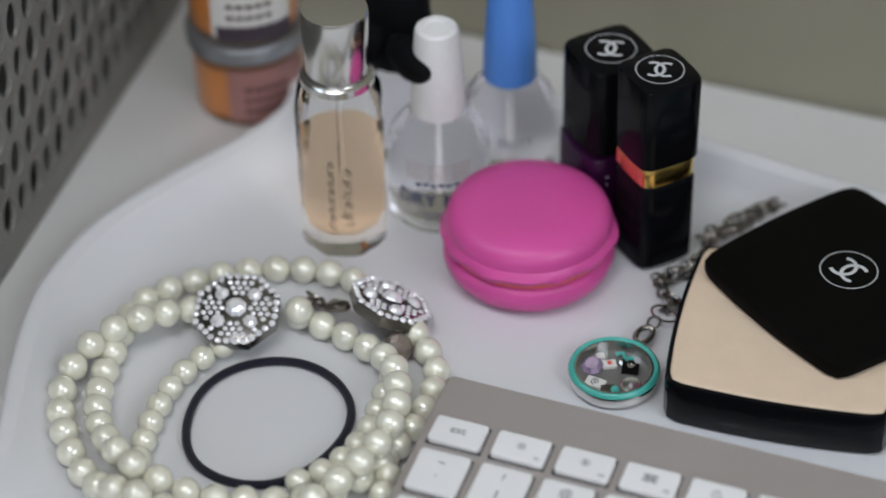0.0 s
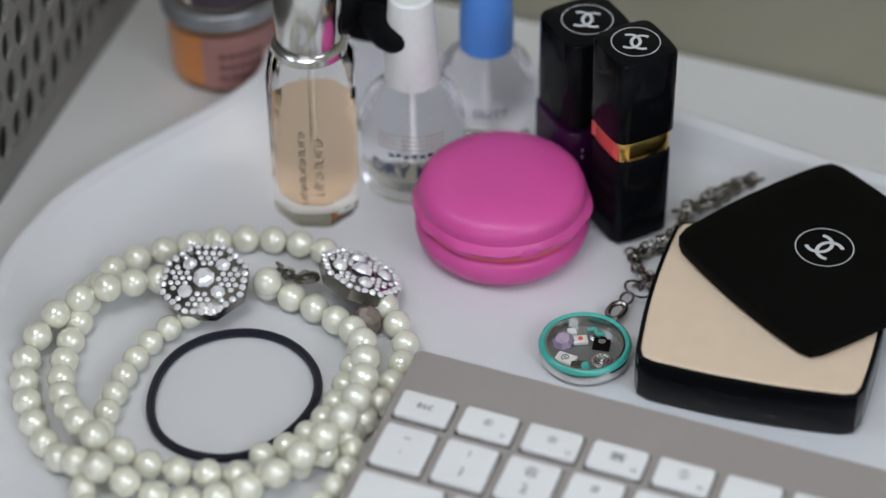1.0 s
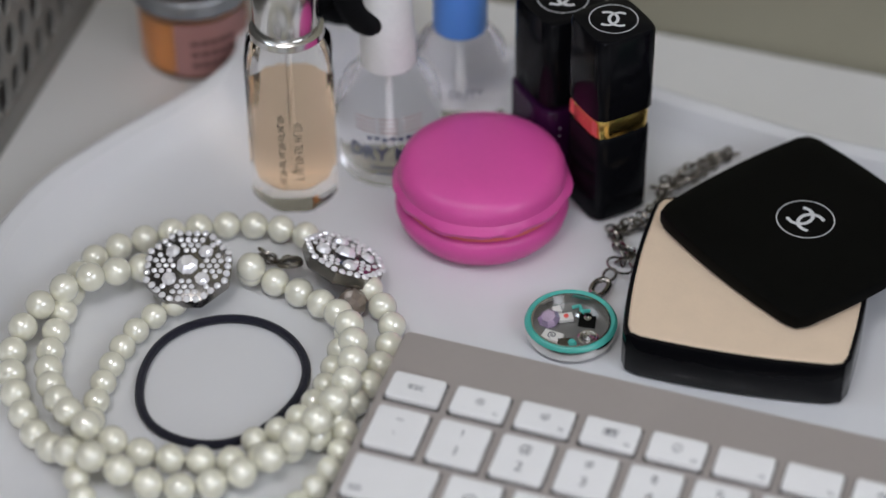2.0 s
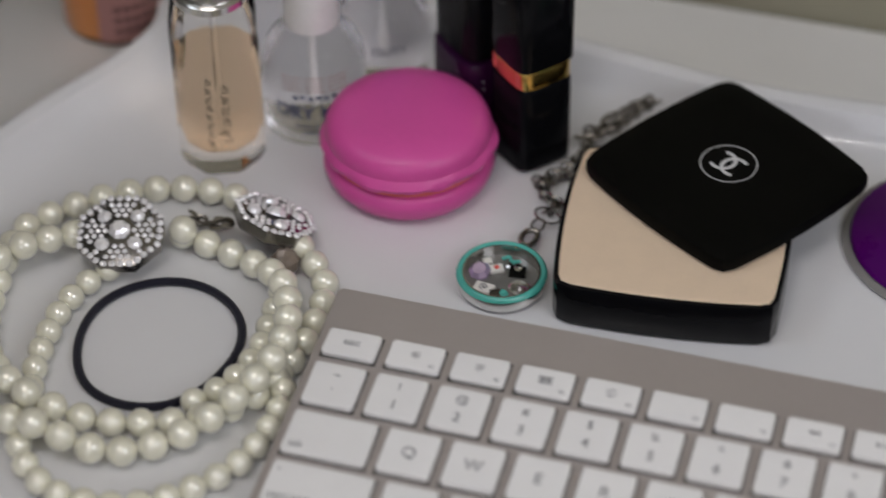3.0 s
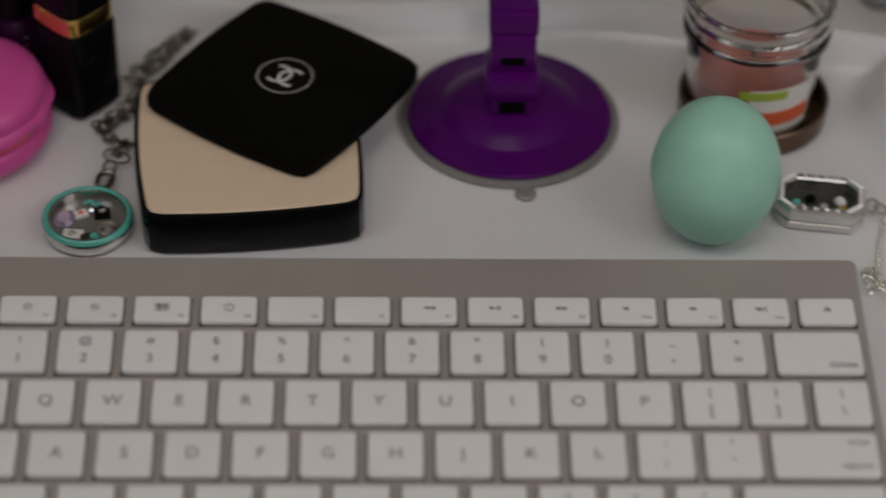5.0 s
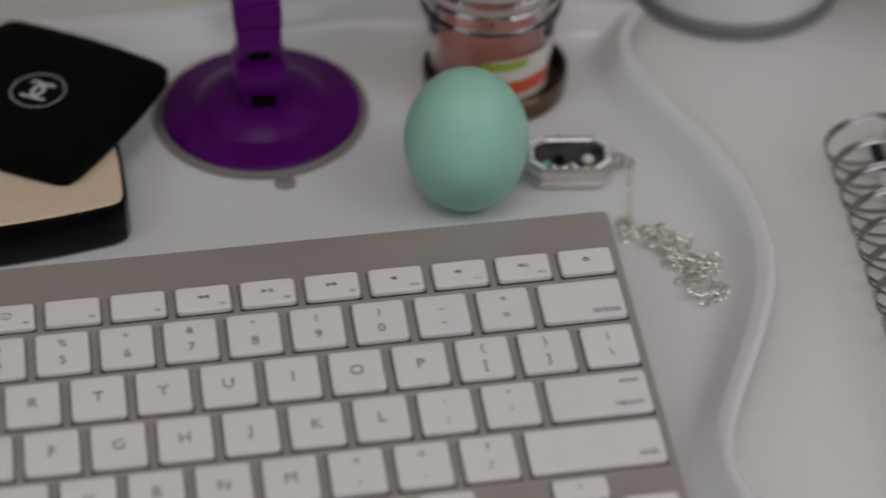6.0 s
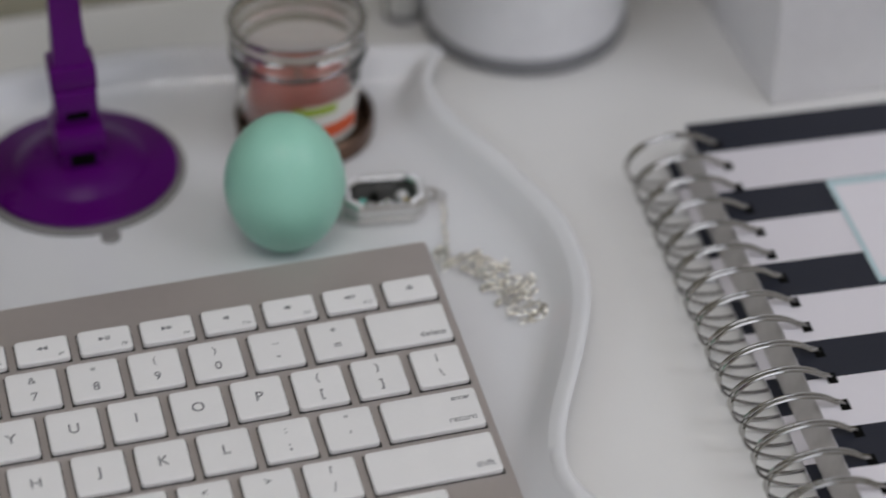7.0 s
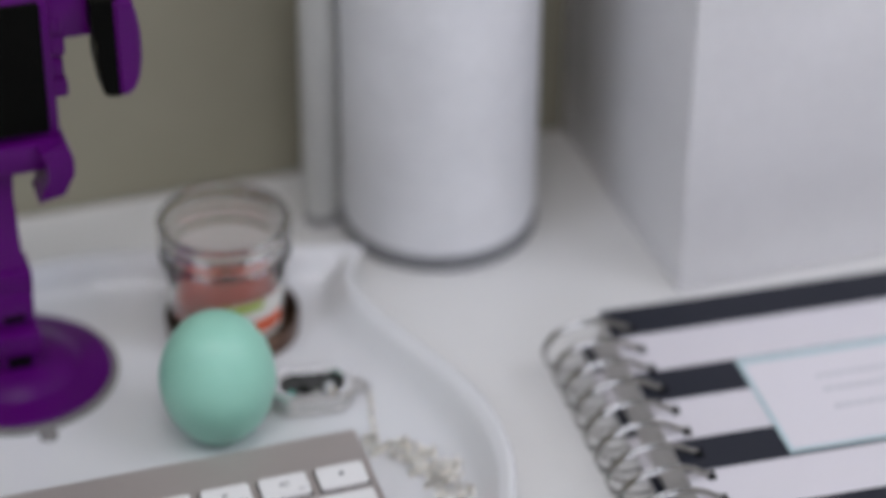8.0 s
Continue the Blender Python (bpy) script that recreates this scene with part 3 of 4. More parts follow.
def perfume():
    ob = thing("perfume_bottle", "faceted clear glass bottle of amber perfume with a mirror silver cap", "perfume bottle", pose(-0.0640, 0.0678, 0.0002, 0, 0, 20) @ Matrix.Diagonal((0.95, 0.95, 1, 1)))
    n = 8

    def octo(r, z, chamfer=0.62):
        pts = []
        for k in range(n):
            a = 2 * math.pi * (k + 0.5) / n
            b = 2 * math.pi * (k + 1.5) / n
            for t in (0.12, 0.5, 0.88):
                pts.append(((1 - t) * r * math.cos(a) + t * r * math.cos(b), (1 - t) * r * math.sin(a) + t * r * math.sin(b), z))
        return pts
    glass = [octo(0.0114, 0.0), octo(0.0145, 0.0008), octo(0.0158, 0.003), octo(0.0160, 0.008), octo(0.0160, 0.056), octo(0.0152, 0.0605), octo(0.0125, 0.0635), octo(0.0095, 0.0645)]
    part("bottle_glass", loft(glass), THIN_GLASS, ob, "thick clear faceted glass")
    part("perfume", loft([octo(0.0090, 0.0075), octo(0.0116, 0.0086), octo(0.0124, 0.0115), octo(0.0126, 0.0440), octo(0.0125, 0.0442)]), PERFUME, ob, "pale amber perfume")
    part("dip_tube", lathe([(0.0009, 0.0100), (0.0010, 0.0105), (0.0010, 0.0590), (0.0032, 0.0600), (0.0032, 0.0640)], 12), THIN_GLASS, ob, "clear plastic dip tube")
    part("collar", lathe([(0.0122, 0.0640), (0.0126, 0.0644), (0.0126, 0.0666), (0.0120, 0.0672), (0.0108, 0.0676)], 48), SILVER, ob, "mirror silver collar")
    part("cap", lathe([(0.0108, 0.0672), (0.0112, 0.0680), (0.0114, 0.0905), (0.0110, 0.0914), (0.0100, 0.0916)], 48), SILVER, ob, "mirror silver cap")
    strokes = []
    for x0, x1, y, h, count in ((-0.0185, 0.0120, 0.0030, 0.0020, 17), (-0.0150, 0.0095, -0.0026, 0.0026, 11)):
        step = (x1 - x0) / count
        for i in range(count):
            left, right = x0 + i * step, x0 + (i + 0.72) * step
            strokes += [(left, left + 0.0003, y, h), ((left, right, y + h / 2 * (i % 3 - 1), 0.0003))]
            if i % 2:
                strokes.append((right - 0.0003, right, y, h))
    bar = bars(strokes)
    part("printing", bar, BLACK_INK, ob, "small black vertical printing", m=pose(0.0, -0.01490, 0.0305, 90, 0, 0) @ pose(0, 0, 0, 0, 0, 90))


perfume()


def polish_bottle(name, label, x, y, r, tall, cap_mat, cap_r, cap_h, liquid, turn=0, group="nail polish bottles"):
    ob = thing(name, label, "nail polish", pose(x, y, 0.0002, 0, 0, turn), group)
    body = [(r * 0.8, 0.0)] + fillet(r - 0.002, 0.002, 0.002, -90, 0, 4) + [(r, tall * 0.64), (r * 0.985, tall * 0.72), (r * 0.93, tall * 0.80), (r * 0.83, tall * 0.87), (r * 0.69, tall * 0.93), (cap_r * 0.85, tall * 0.97), (cap_r * 0.78, tall + 0.002)]
    part("bottle_glass", lathe(body, 56), THIN_GLASS, ob, "clear glass body")
    q = r - 0.0016
    part("polish", lathe([(q * 0.8, 0.0035), (q, 0.005), (q, tall * 0.64), (q * 0.95, tall * 0.73), (q * 0.86, tall * 0.80)], 48), liquid, ob)
    part("brush", lathe([(0.0009, 0.008), (0.0014, 0.014), (0.0010, 0.018), (0.0010, tall)], 10), WHITE_CAP, ob)
    cap = [(cap_r * 0.9, tall), (cap_r, tall + 0.0008), (cap_r * 0.98, tall + cap_h * 0.3), (cap_r * 0.80, tall + cap_h - 0.0025), (cap_r * 0.76, tall + cap_h - 0.0008), (cap_r * 0.66, tall + cap_h), (cap_r * 0.45, tall + cap_h), (cap_r * 0.40, tall + cap_h - 0.0006)]
    part("cap", lathe(cap, 40), cap_mat, ob)
    return ob, r


quick, qr = polish_bottle("nail_polish_bottle", "clear glass quick-dry nail polish bottle with a white cap", -0.0400, 0.0940, 0.0172, 0.0400, WHITE_CAP, 0.0092, 0.0330, POLISH_CLEAR, 21)
title = mesh_part("lettering", text_mesh("DRY K", 0.0072, "LEFT").copy(), INK, quick, "dark blue lettering", smooth=0)
for v in title.data.vertices:
    a, rr = (v.co.x - 0.0150) / 0.0176, 0.01735 + v.co.z
    v.co = (rr * math.sin(a), -rr * math.cos(a), v.co.y + 0.0145)
part("printing", wrapped(bars([(-0.008 + i * 0.0026, -0.0062 + i * 0.0026, 0.0208 + 0.0004 * (i % 2), 0.0013) for i in range(6)]
                                   + [(-0.007 + i * 0.002, -0.0056 + i * 0.002, 0.009, 0.0011) for i in range(6)]
                                   + [(-0.005 + i * 0.002, -0.0036 + i * 0.002, 0.0066, 0.0011) for i in range(4)]), 0.0173), INK, quick, "dark blue illegible printing")
part("sticker", wrapped(joined([sheet(x0, x0 + 0.0070, 0.0235 + k * 0.0018, 0.0238 + k * 0.0018, 5, 0.00005) for k in range(4) for x0 in (-0.012, -0.004, 0.004)]), 0.0173), LABEL_ROSE, quick, "thin rose printed lines")
blue, br = polish_bottle("nail_polish_bottle", "clear glass nail polish bottle with a bright blue cap", -0.0265, 0.1270, 0.0160, 0.0345, BLUE_CAP, 0.0092, 0.038, POLISH_CLEAR, 17)
word = mesh_part("lettering", text_mesh("DUTY", 0.0046, "LEFT").copy(), INK, blue, "dark blue lettering", smooth=0)
for v in word.data.vertices:
    a, rr = (v.co.x - 0.0035) / 0.0162, 0.01615 + v.co.z
    v.co = (rr * math.sin(a), -rr * math.cos(a), v.co.y + 0.0175)


def bow_bottle():
    ob = thing("small_perfume_bottle", "small bottle with a tall black cap and a black ribbon bow", "perfume bottle", pose(-0.0635, 0.1185, 0.0002))
    part("bottle_glass", lathe([(0.008, 0.0), (0.0106, 0.001), (0.0112, 0.004), (0.0112, 0.030), (0.010, 0.037), (0.009, 0.040)], 40), GLASS, ob)
    part("perfume", lathe([(0.008, 0.005), (0.0098, 0.006), (0.0098, 0.026)], 32), POLISH_CLEAR, ob)
    part("cap", lathe([(0.0095, 0.039), (0.0110, 0.040), (0.0110, 0.074), (0.0102, 0.077), (0.008, 0.0775)], 40), RIBBON, ob, "tall matt black cap")
    part("ribbon_band", lathe([(0.0112, 0.049), (0.0117, 0.050), (0.0117, 0.055), (0.0112, 0.056)], 32), RIBBON, ob)
    for long, turn in ((0.0165, -44), (0.0085, -128)):
        loop = bmesh.new()
        bmesh.ops.create_uvsphere(loop, u_segments=24, v_segments=14, radius=1)
        for v in loop.verts:
            flare = 0.66 + 0.30 * (v.co.x + 1) / 2
            crimp = 1 + 0.10 * noise.noise((v.co * 3.0)) + 0.06 * math.sin(9 * v.co.x + 6 * v.co.z)
            v.co = (long * (v.co.x + 1), 0.0070 * flare * v.co.y, 0.0086 * flare * v.co.z * crimp)
        part("bow_loop", loop, RIBBON, ob, m=pose(0.001, -0.0110, 0.0530, 0, -13, turn))
    part("bow_knot", lathe([(0.001, -0.004), (0.0032, -0.003), (0.0036, 0.0), (0.0032, 0.003), (0.001, 0.004)], 16), RIBBON, ob, m=pose(0, -0.0125, 0.0525))


bow_bottle()


def square_bar(half, z0, z1, corner=3, edge=0.0014):
    o = pillow(half * 1.02, half * 0.05, corner, 10)
    return slab(o, [(-edge * 1.5, z0), (0.0, z0 + edge), (0.0, z1 - edge), (-edge * 0.4, z1 - edge * 0.35), (-edge * 1.5, z1)])


def lipstick():
    ob = thing("lipstick", "glossy black square lipstick case with a gold band", "lipstick", pose(0.0345, 0.0955, 0.0002, 0, 0, 48))
    part("case", square_bar(0.0098, 0.0, 0.0345), BLACK_GLOSS, ob)
    part("gold_band", square_bar(0.0094, 0.0340, 0.0415, 3, 0.0003), GOLD, ob, "polished gold band")
    part("cap", square_bar(0.0102, 0.0405, 0.0725), BLACK_GLOSS, ob)
    part("colour_sticker", box_bm(-0.0080, 0.0080, -0.00985, -0.0096, 0.0349, 0.0403), CORAL, ob, "coral red shade sticker", m=pose(0, 0, 0, 0, 0, -90))
    emblem(ob, pose(0, 0, 0.0726, 0, 0, -35), 0.0076)


lipstick()


def plum_polish():
    ob = thing("nail_polish_bottle", "dark plum nail polish with a tall square black cap", "nail polish", pose(0.0130, 0.1130, 0.0002, 0, 0, 48), "nail polish bottles")
    part("bottle_glass", square_bar(0.0125, 0.0, 0.030), PLUM, ob, "dark plum glass body")
    part("cap", square_bar(0.0118, 0.0302, 0.0640), BLACK_GLOSS, ob)
    part("printing", bars([(-0.008 + i * 0.0024, -0.0064 + i * 0.0024, y, 0.001) for i in range(6) for y in (0.0, 0.003)]), LOGO_GREY, ob, "tiny pale printing", m=pose(0, -0.0130, 0.020, 90, 0, 0))
    emblem(ob, pose(0, 0, 0.0641, 0, 0, -35), 0.0082)


plum_polish()


def phone_stand():
    ob = thing("phone_stand", "purple plastic suction phone stand with a padded clamp", "phone stand", pose(0.1775, 0.0855, 0.0002))
    part("suction_ring", lathe([(0.0345, 0.0), (0.0363, 0.0002), (0.0366, 0.0011), (0.0345, 0.0018), (0.031, 0.0016)], 80), CLEAR_RING, ob, "clear rubber suction ring")
    part("suction_tab", slab(pillow(0.0024, 0.001, 2), [(0, 0.0), (0, 0.0008), (-0.0006, 0.0013)]), CLEAR_RING, ob, "clear pull tab", m=pose(0.004, -0.0390, 0.0))
    part("dome", lathe([(0.0336, 0.0016), (0.0342, 0.0026), (0.0335, 0.0036), (0.0325, 0.0038), (0.0240, 0.0048), (0.0228, 0.0054), (0.0205, 0.0076), (0.0150, 0.0100), (0.0095, 0.0112), (0.003, 0.0116)], 80), PURPLE_SHEET, ob, "round purple base plate")
    part("pedestal", box_bm(-0.0066, 0.0066, -0.0115, 0.006, 0.0095, 0.0170, 0.0008), PURPLE, ob)
    part("hinge_slot", box_bm(-0.0044, 0.0044, -0.0120, -0.0112, 0.0118, 0.0168, 0.0003), BLACK_SATIN, ob, "dark slot")
    part("hinge_block", box_bm(-0.0086, 0.0086, -0.0125, 0.006, 0.0168, 0.0255, 0.0010), PURPLE, ob)
    part("lock_block", box_bm(-0.0074, 0.0074, -0.0076, 0.006, 0.0250, 0.0395, 0.0010), PURPLE, ob)
    part("lock_slot", box_bm(-0.0040, 0.0040, -0.0080, -0.0074, 0.0285, 0.0315, 0.0002), BLACK_SATIN, ob, "dark slot")
    part("sleeve", box_bm(-0.0080, 0.0080, -0.0064, 0.0068, 0.0388, 0.0485, 0.0010), PURPLE, ob)
    arm = loft([[(-w, y, z), (w, y, z), (w, y + d, z), (-w, y + d, z)] for w, y, d, z in
                ((0.0062, -0.0050, 0.010, 0.040), (0.0060, -0.0040, 0.009, 0.050), (0.0054, -0.001, 0.008, 0.060), (0.0050, 0.000, 0.008, 0.078), (0.0060, -0.001, 0.010, 0.092))])
    part("arm", arm, PURPLE, ob)
    clamp = part("clamp_back", box_bm(-0.024, 0.0235, 0.000, 0.009, 0.088, 0.150, 0.002), PURPLE, ob)
    part("clamp_shelf", box_bm(-0.024, 0.020, -0.0045, 0.004, 0.0865, 0.098, 0.0016), PURPLE, ob)
    part("pad", box_bm(-0.022, 0.0195, -0.0035, 0.0005, 0.1010, 0.150, 0.001), BLACK_SATIN, ob, "black foam pad")
    knob = loft([[(x, y, z) for x, y, z in ((0.0165 - a, -0.009, 0.097 - h), (0.0262 - a, -0.006, 0.097 - h), (0.0262 - a, 0.006, 0.097 - h), (0.0165 - a, 0.006, 0.097 - h))] for a, h in ((0.002, 0.0), (0.0, 0.006), (0.0, 0.012), (0.004, 0.020))])
    part("clamp_catch", knob, PURPLE, ob)
    part("ratchet", joined([box_bm(0.0225, 0.0275 - 0.001 * (k % 2), 0.0, 0.005, 0.112 + k * 0.008, 0.119 + k * 0.008, 0.001) for k in range(4)]), PURPLE, ob)
    part("jaw_rail", box_bm(0.0230, 0.0410, 0.0005, 0.0065, 0.1340, 0.150, 0.0008), PURPLE, ob, "dark purple sliding rail")
    shell = [(0.0436, 0.1150), (0.0462, 0.1142), (0.0490, 0.1165), (0.0508, 0.1210), (0.0518, 0.1280), (0.0518, 0.1380), (0.0508, 0.1450), (0.0495, 0.150), (0.0430, 0.150)]
    part("jaw", loft([[(x, y, z) for x, z in grown(shell, g)] for g, y in ((-0.0012, -0.0100), (0.0, -0.0088), (0.0, 0.0048), (-0.0012, 0.0060))]), PURPLE, ob, "curved purple jaw")
    pad = [(0.0382, 0.1155), (0.0400, 0.1144), (0.0440, 0.1140), (0.0446, 0.150), (0.0356, 0.150), (0.0356, 0.1390), (0.0368, 0.1340), (0.0366, 0.1270)]
    part("jaw_pad", loft([[(x, y, z) for x, z in pad] for y in (-0.0085, 0.0045)]), BLACK_SATIN, ob, "black rubber jaw pad")


phone_stand()


def egg():
    ob = thing("lip_balm_egg", "mint green egg-shaped lip balm with a smooth satin shell", "lip balm", pose(0.2392, 0.0300, 0.0002))
    H, R, n = 0.0492, 0.0204, 28
    prof = []
    for k in range(1, n):
        a = math.pi * k / n
        z = H / 2 * (1 - math.cos(a))
        prof.append((R * math.sin(a) ** 0.87 * (1 - 0.05 * math.cos(a) * -1 if math.cos(a) < 0 else 1.0 - 0.03 * math.cos(a)), z))
    lower = [p for p in prof if p[1] <= H * 0.42]
    upper = [p for p in prof if p[1] > H * 0.42]
    part("bottom_shell", lathe(lower, 64), MINT, ob)
    part("top_shell", lathe(lower[-1:] + upper, 64), MINT, ob)


egg()


def candle_jar():
    lid = thing("jar_lid", "upturned bronze jar lid used as a coaster on the tray", "lid", pose(0.2590, 0.0900, 0.0002))
    part("lid_shell", lathe([(0.020, 0.0), (0.0238, 0.0003), (0.0246, 0.001), (0.0250, 0.0085), (0.0244, 0.0092), (0.0236, 0.0085), (0.0232, 0.0018), (0.019, 0.0014)], 64), JAR_LID, lid)
    ob = thing("candle_jar", "small clear glass jar candle with red wax and a fruit label", "candle", pose(0.2575, 0.0905, 0.0017) @ Matrix.Diagonal((1.14, 1.14, 1.17, 1)))
    outer = [(0.014, 0.0), (0.0170, 0.0008), (0.0180, 0.003), (0.0196, 0.026), (0.0196, 0.0275), (0.0212, 0.0288), (0.0213, 0.0305), (0.0203, 0.0316), (0.0203, 0.0328), (0.0214, 0.0340), (0.0214, 0.0358), (0.0206, 0.0368), (0.0215, 0.0385), (0.0216, 0.0404), (0.0210, 0.0412)]
    inner = [(0.0196, 0.0408), (0.0192, 0.034), (0.0178, 0.027), (0.0164, 0.006), (0.012, 0.0045)]
    part("jar_glass", lathe(outer + inner, 64), JAR_GLASS, ob, "clear ribbed glass")
    part("wax", lathe([(0.012, 0.0048), (0.0162, 0.0062), (0.0168, 0.0160), (0.0156, 0.0166), (0.004, 0.0162)], 56), WAX_RED, ob, "red candle wax")
    part("wick", lathe([(0.0006, 0.0158), (0.0006, 0.0205), (0.0003, 0.0212)], 8), BLACK_INK, ob)

    def stuck(x0, x1, z0, z1, out, material, name, label=""):
        bm = sheet(x0, x1, z0, z1, 14, 0.0001)
        for v in bm.verts:
            r = 0.0180 + (v.co.y - 0.003) * 0.0016 / 0.023 + out + v.co.z
            a, z = v.co.x / 0.019, v.co.y
            v.co = (r * math.sin(a), -r * math.cos(a), z)
        part(name, bm, material, ob, label)
    stuck(-0.003, 0.018, 0.005, 0.0205, 0.00005, LABEL_WHITE, "label", "white paper fruit label")
    stuck(-0.006, 0.008, 0.0170, 0.0200, 0.0002, LABEL_GREEN, "label_leaf_print", "lime green print")
    stuck(0.000, 0.017, 0.0075, 0.0125, 0.0002, LABEL_RED, "label_fruit_print", "orange-red print")


candle_jar()


def canister():
    ob = thing("canister", "tall white embossed canister with a grey base on the desk", "canister", pose(0.3570, 0.1440, DESK_Z + 0.0002))
    part("base", lathe([(0.034, 0.0), (0.0385, 0.0003), (0.0392, 0.002), (0.0392, 0.006), (0.0384, 0.007)], 72), BASE_GREY, ob, "grey rubber base ring")
    part("body", lathe([(0.0380, 0.0068), (0.0388, 0.010), (0.0388, 0.205), (0.0375, 0.209), (0.034, 0.210), (0.0335, 0.205), (0.0335, 0.03)], 80), CANISTER, ob)


canister()


def slim_tube():
    ob = thing("slim_tube", "slim pale grey translucent tube standing beside the canister", "tube", pose(0.3128, 0.1590, DESK_Z + 0.0002) @ Matrix.Diagonal((1.1, 1.1, 1, 1)))
    part("body", lathe([(0.0050, 0.0030), (0.0064, 0.0036), (0.0066, 0.0060), (0.0066, 0.1880), (0.0058, 0.1900)], 40), FROSTED, ob, "frosted grey plastic body")
    part("foot", lathe([(0.0052, 0.0), (0.0064, 0.0004), (0.0066, 0.0034), (0.0060, 0.0038)], 32), BASE_GREY, ob, "dark grey foot")
    part("cap", lathe([(0.0060, 0.1895), (0.0068, 0.1900), (0.0068, 0.2060), (0.0060, 0.2070)], 32), WHITE_CAP, ob)


slim_tube()


def white_box():
    ob = thing("storage_box", "large white board storage box standing at the desk corner", "storage box", pose(0, 0, DESK_Z + 0.0002))
    part("front_panel", box_bm(0.4285, 0.640, 0.0660, 0.0690, 0.0, 0.330, 0.0011), PANEL_WHITE, ob)
    part("side_panel", box_bm(0.4288, 0.4315, 0.0692, 0.1908, 0.0, 0.3297, 0.0006), PANEL_WHITE, ob)
    part("side_panel", box_bm(0.6370, 0.6397, 0.0692, 0.1908, 0.0, 0.3297, 0.0006), PANEL_WHITE, ob)
    part("back_panel", box_bm(0.4285, 0.640, 0.1910, 0.1940, 0.0, 0.330, 0.0011), PANEL_WHITE, ob)
    part("top_panel", box_bm(0.4318, 0.6367, 0.0692, 0.1908, 0.3265, 0.3292, 0.0006), PANEL_WHITE, ob)


white_box()


def notebook():
    ob = thing("spiral_notebook", "black and white striped spiral notebook lying closed on the desk", "notebook", pose(0.3860, 0.0415, DESK_Z + 0.0002, 0, 0, -3.6))
    W, D, T = 0.190, 0.250, 0.0165
    s = 0.0175

    def striped(cover, x0, x1, z, label):
        first = part("stripe", box_bm(x0, x1, -s, 0.0, 0, 0.00012), NAVY, cover, label, m=pose(0, -0.0003, z))
        for k in range(1, 8):
            deep = min(s, D - 0.0402 * k - 0.0006)
            if deep > 0.004:
                mesh_part("stripe", first.data, NAVY, cover, label, m=pose(0, -0.0003 - 0.0402 * k, z) @ Matrix.Diagonal((1, deep / s, 1, 1)))
    back = part("back_cover", box_bm(-0.0075, W, -D, 0.0, 0.0016, 0.0026, 0.0003), PAPER, ob, "striped back cover reaching past the pages")
    striped(back, -0.0074, 0.0, 0.0026, "black stripe")
    pages = box_bm(0.0005, W - 0.003, -D + 0.003, -0.003, 0.0026, T - 0.0008, 0.0003)
    for v in pages.verts:
        if v.co.x < 0.01 and v.co.z < 0.008:
            v.co.x -= 0.0042
    part("page_block", pages, LABEL_GREYISH, ob, "thick grey-edged block of pages")
    front = part("front_cover", box_bm(-0.0008, W, -D, 0.0, T - 0.0008, T, 0.0002), PAPER, ob, "white laminated cover")
    striped(front, -0.0007, W - 0.0001, T, "black stripe")
    part("label_panel", box_bm(0.0375, W - 0.016, -0.0968, -0.0412, T + 0.0002, T + 0.0004), PALE_BLUE, ob, "pale blue bordered name panel")
    part("label_field", box_bm(0.0392, W - 0.0177, -0.0950, -0.0450, T + 0.0004, T + 0.0006), PAPER, ob)
    lines = part("printing", bars([(0.062 + 0.004 * i, 0.065 + 0.004 * i, y, 0.0016) for y in (-0.058, -0.066, -0.076) for i in range(14)]), GREY_INK, ob, "pale illegible printing", m=pose(0, 0, T + 0.0006))
    R = 0.0142

    def wire(side):
        """One of the two wires of a loop: side by side over the top, spreading apart under the pages."""
        pts = [Vector((0.0072, 0, T - 0.002)), Vector((0.0070, 0, T + 0.0010))]
        for a in np.linspace(8, 300, 30):
            spread = 0.0008 + 0.0030 * max(0.0, (a - 120) / 180) ** 1.5
            q = Vector((-0.0090 + R * 1.15 * math.cos(radians(a)), side * spread, R * 0.82 + R * 0.79 * math.sin(radians(a))))
            if q.z > T + 0.0015 or q.x < -0.002:
                pts.append(q)
        return tube(spline(pts, 34), 0.00058, False, 6)
    wires = [part("wire_ring", wire(side), STEEL, ob, m=pose(0, -0.0140, 0)) for side in (-1, 1)]
    n = 19
    for k in range(1, n):
        for one in wires:
            mesh_part("wire_ring", one.data, STEEL, ob, m=pose(0, -0.0140 - k * 0.0125, 0))
    hole = box_bm(-0.0016, 0.0016, -0.0024, 0.0024, 0, 0.00008)
    first = part("punch_hole", hole, BLACK_SATIN, ob, m=pose(0.0072, -0.0140, T + 0.00015))
    for k in range(1, n):
        mesh_part("punch_hole", first.data, BLACK_SATIN, ob, m=pose(0.0072, -0.0140 - k * 0.0125, T + 0.00015))


notebook()


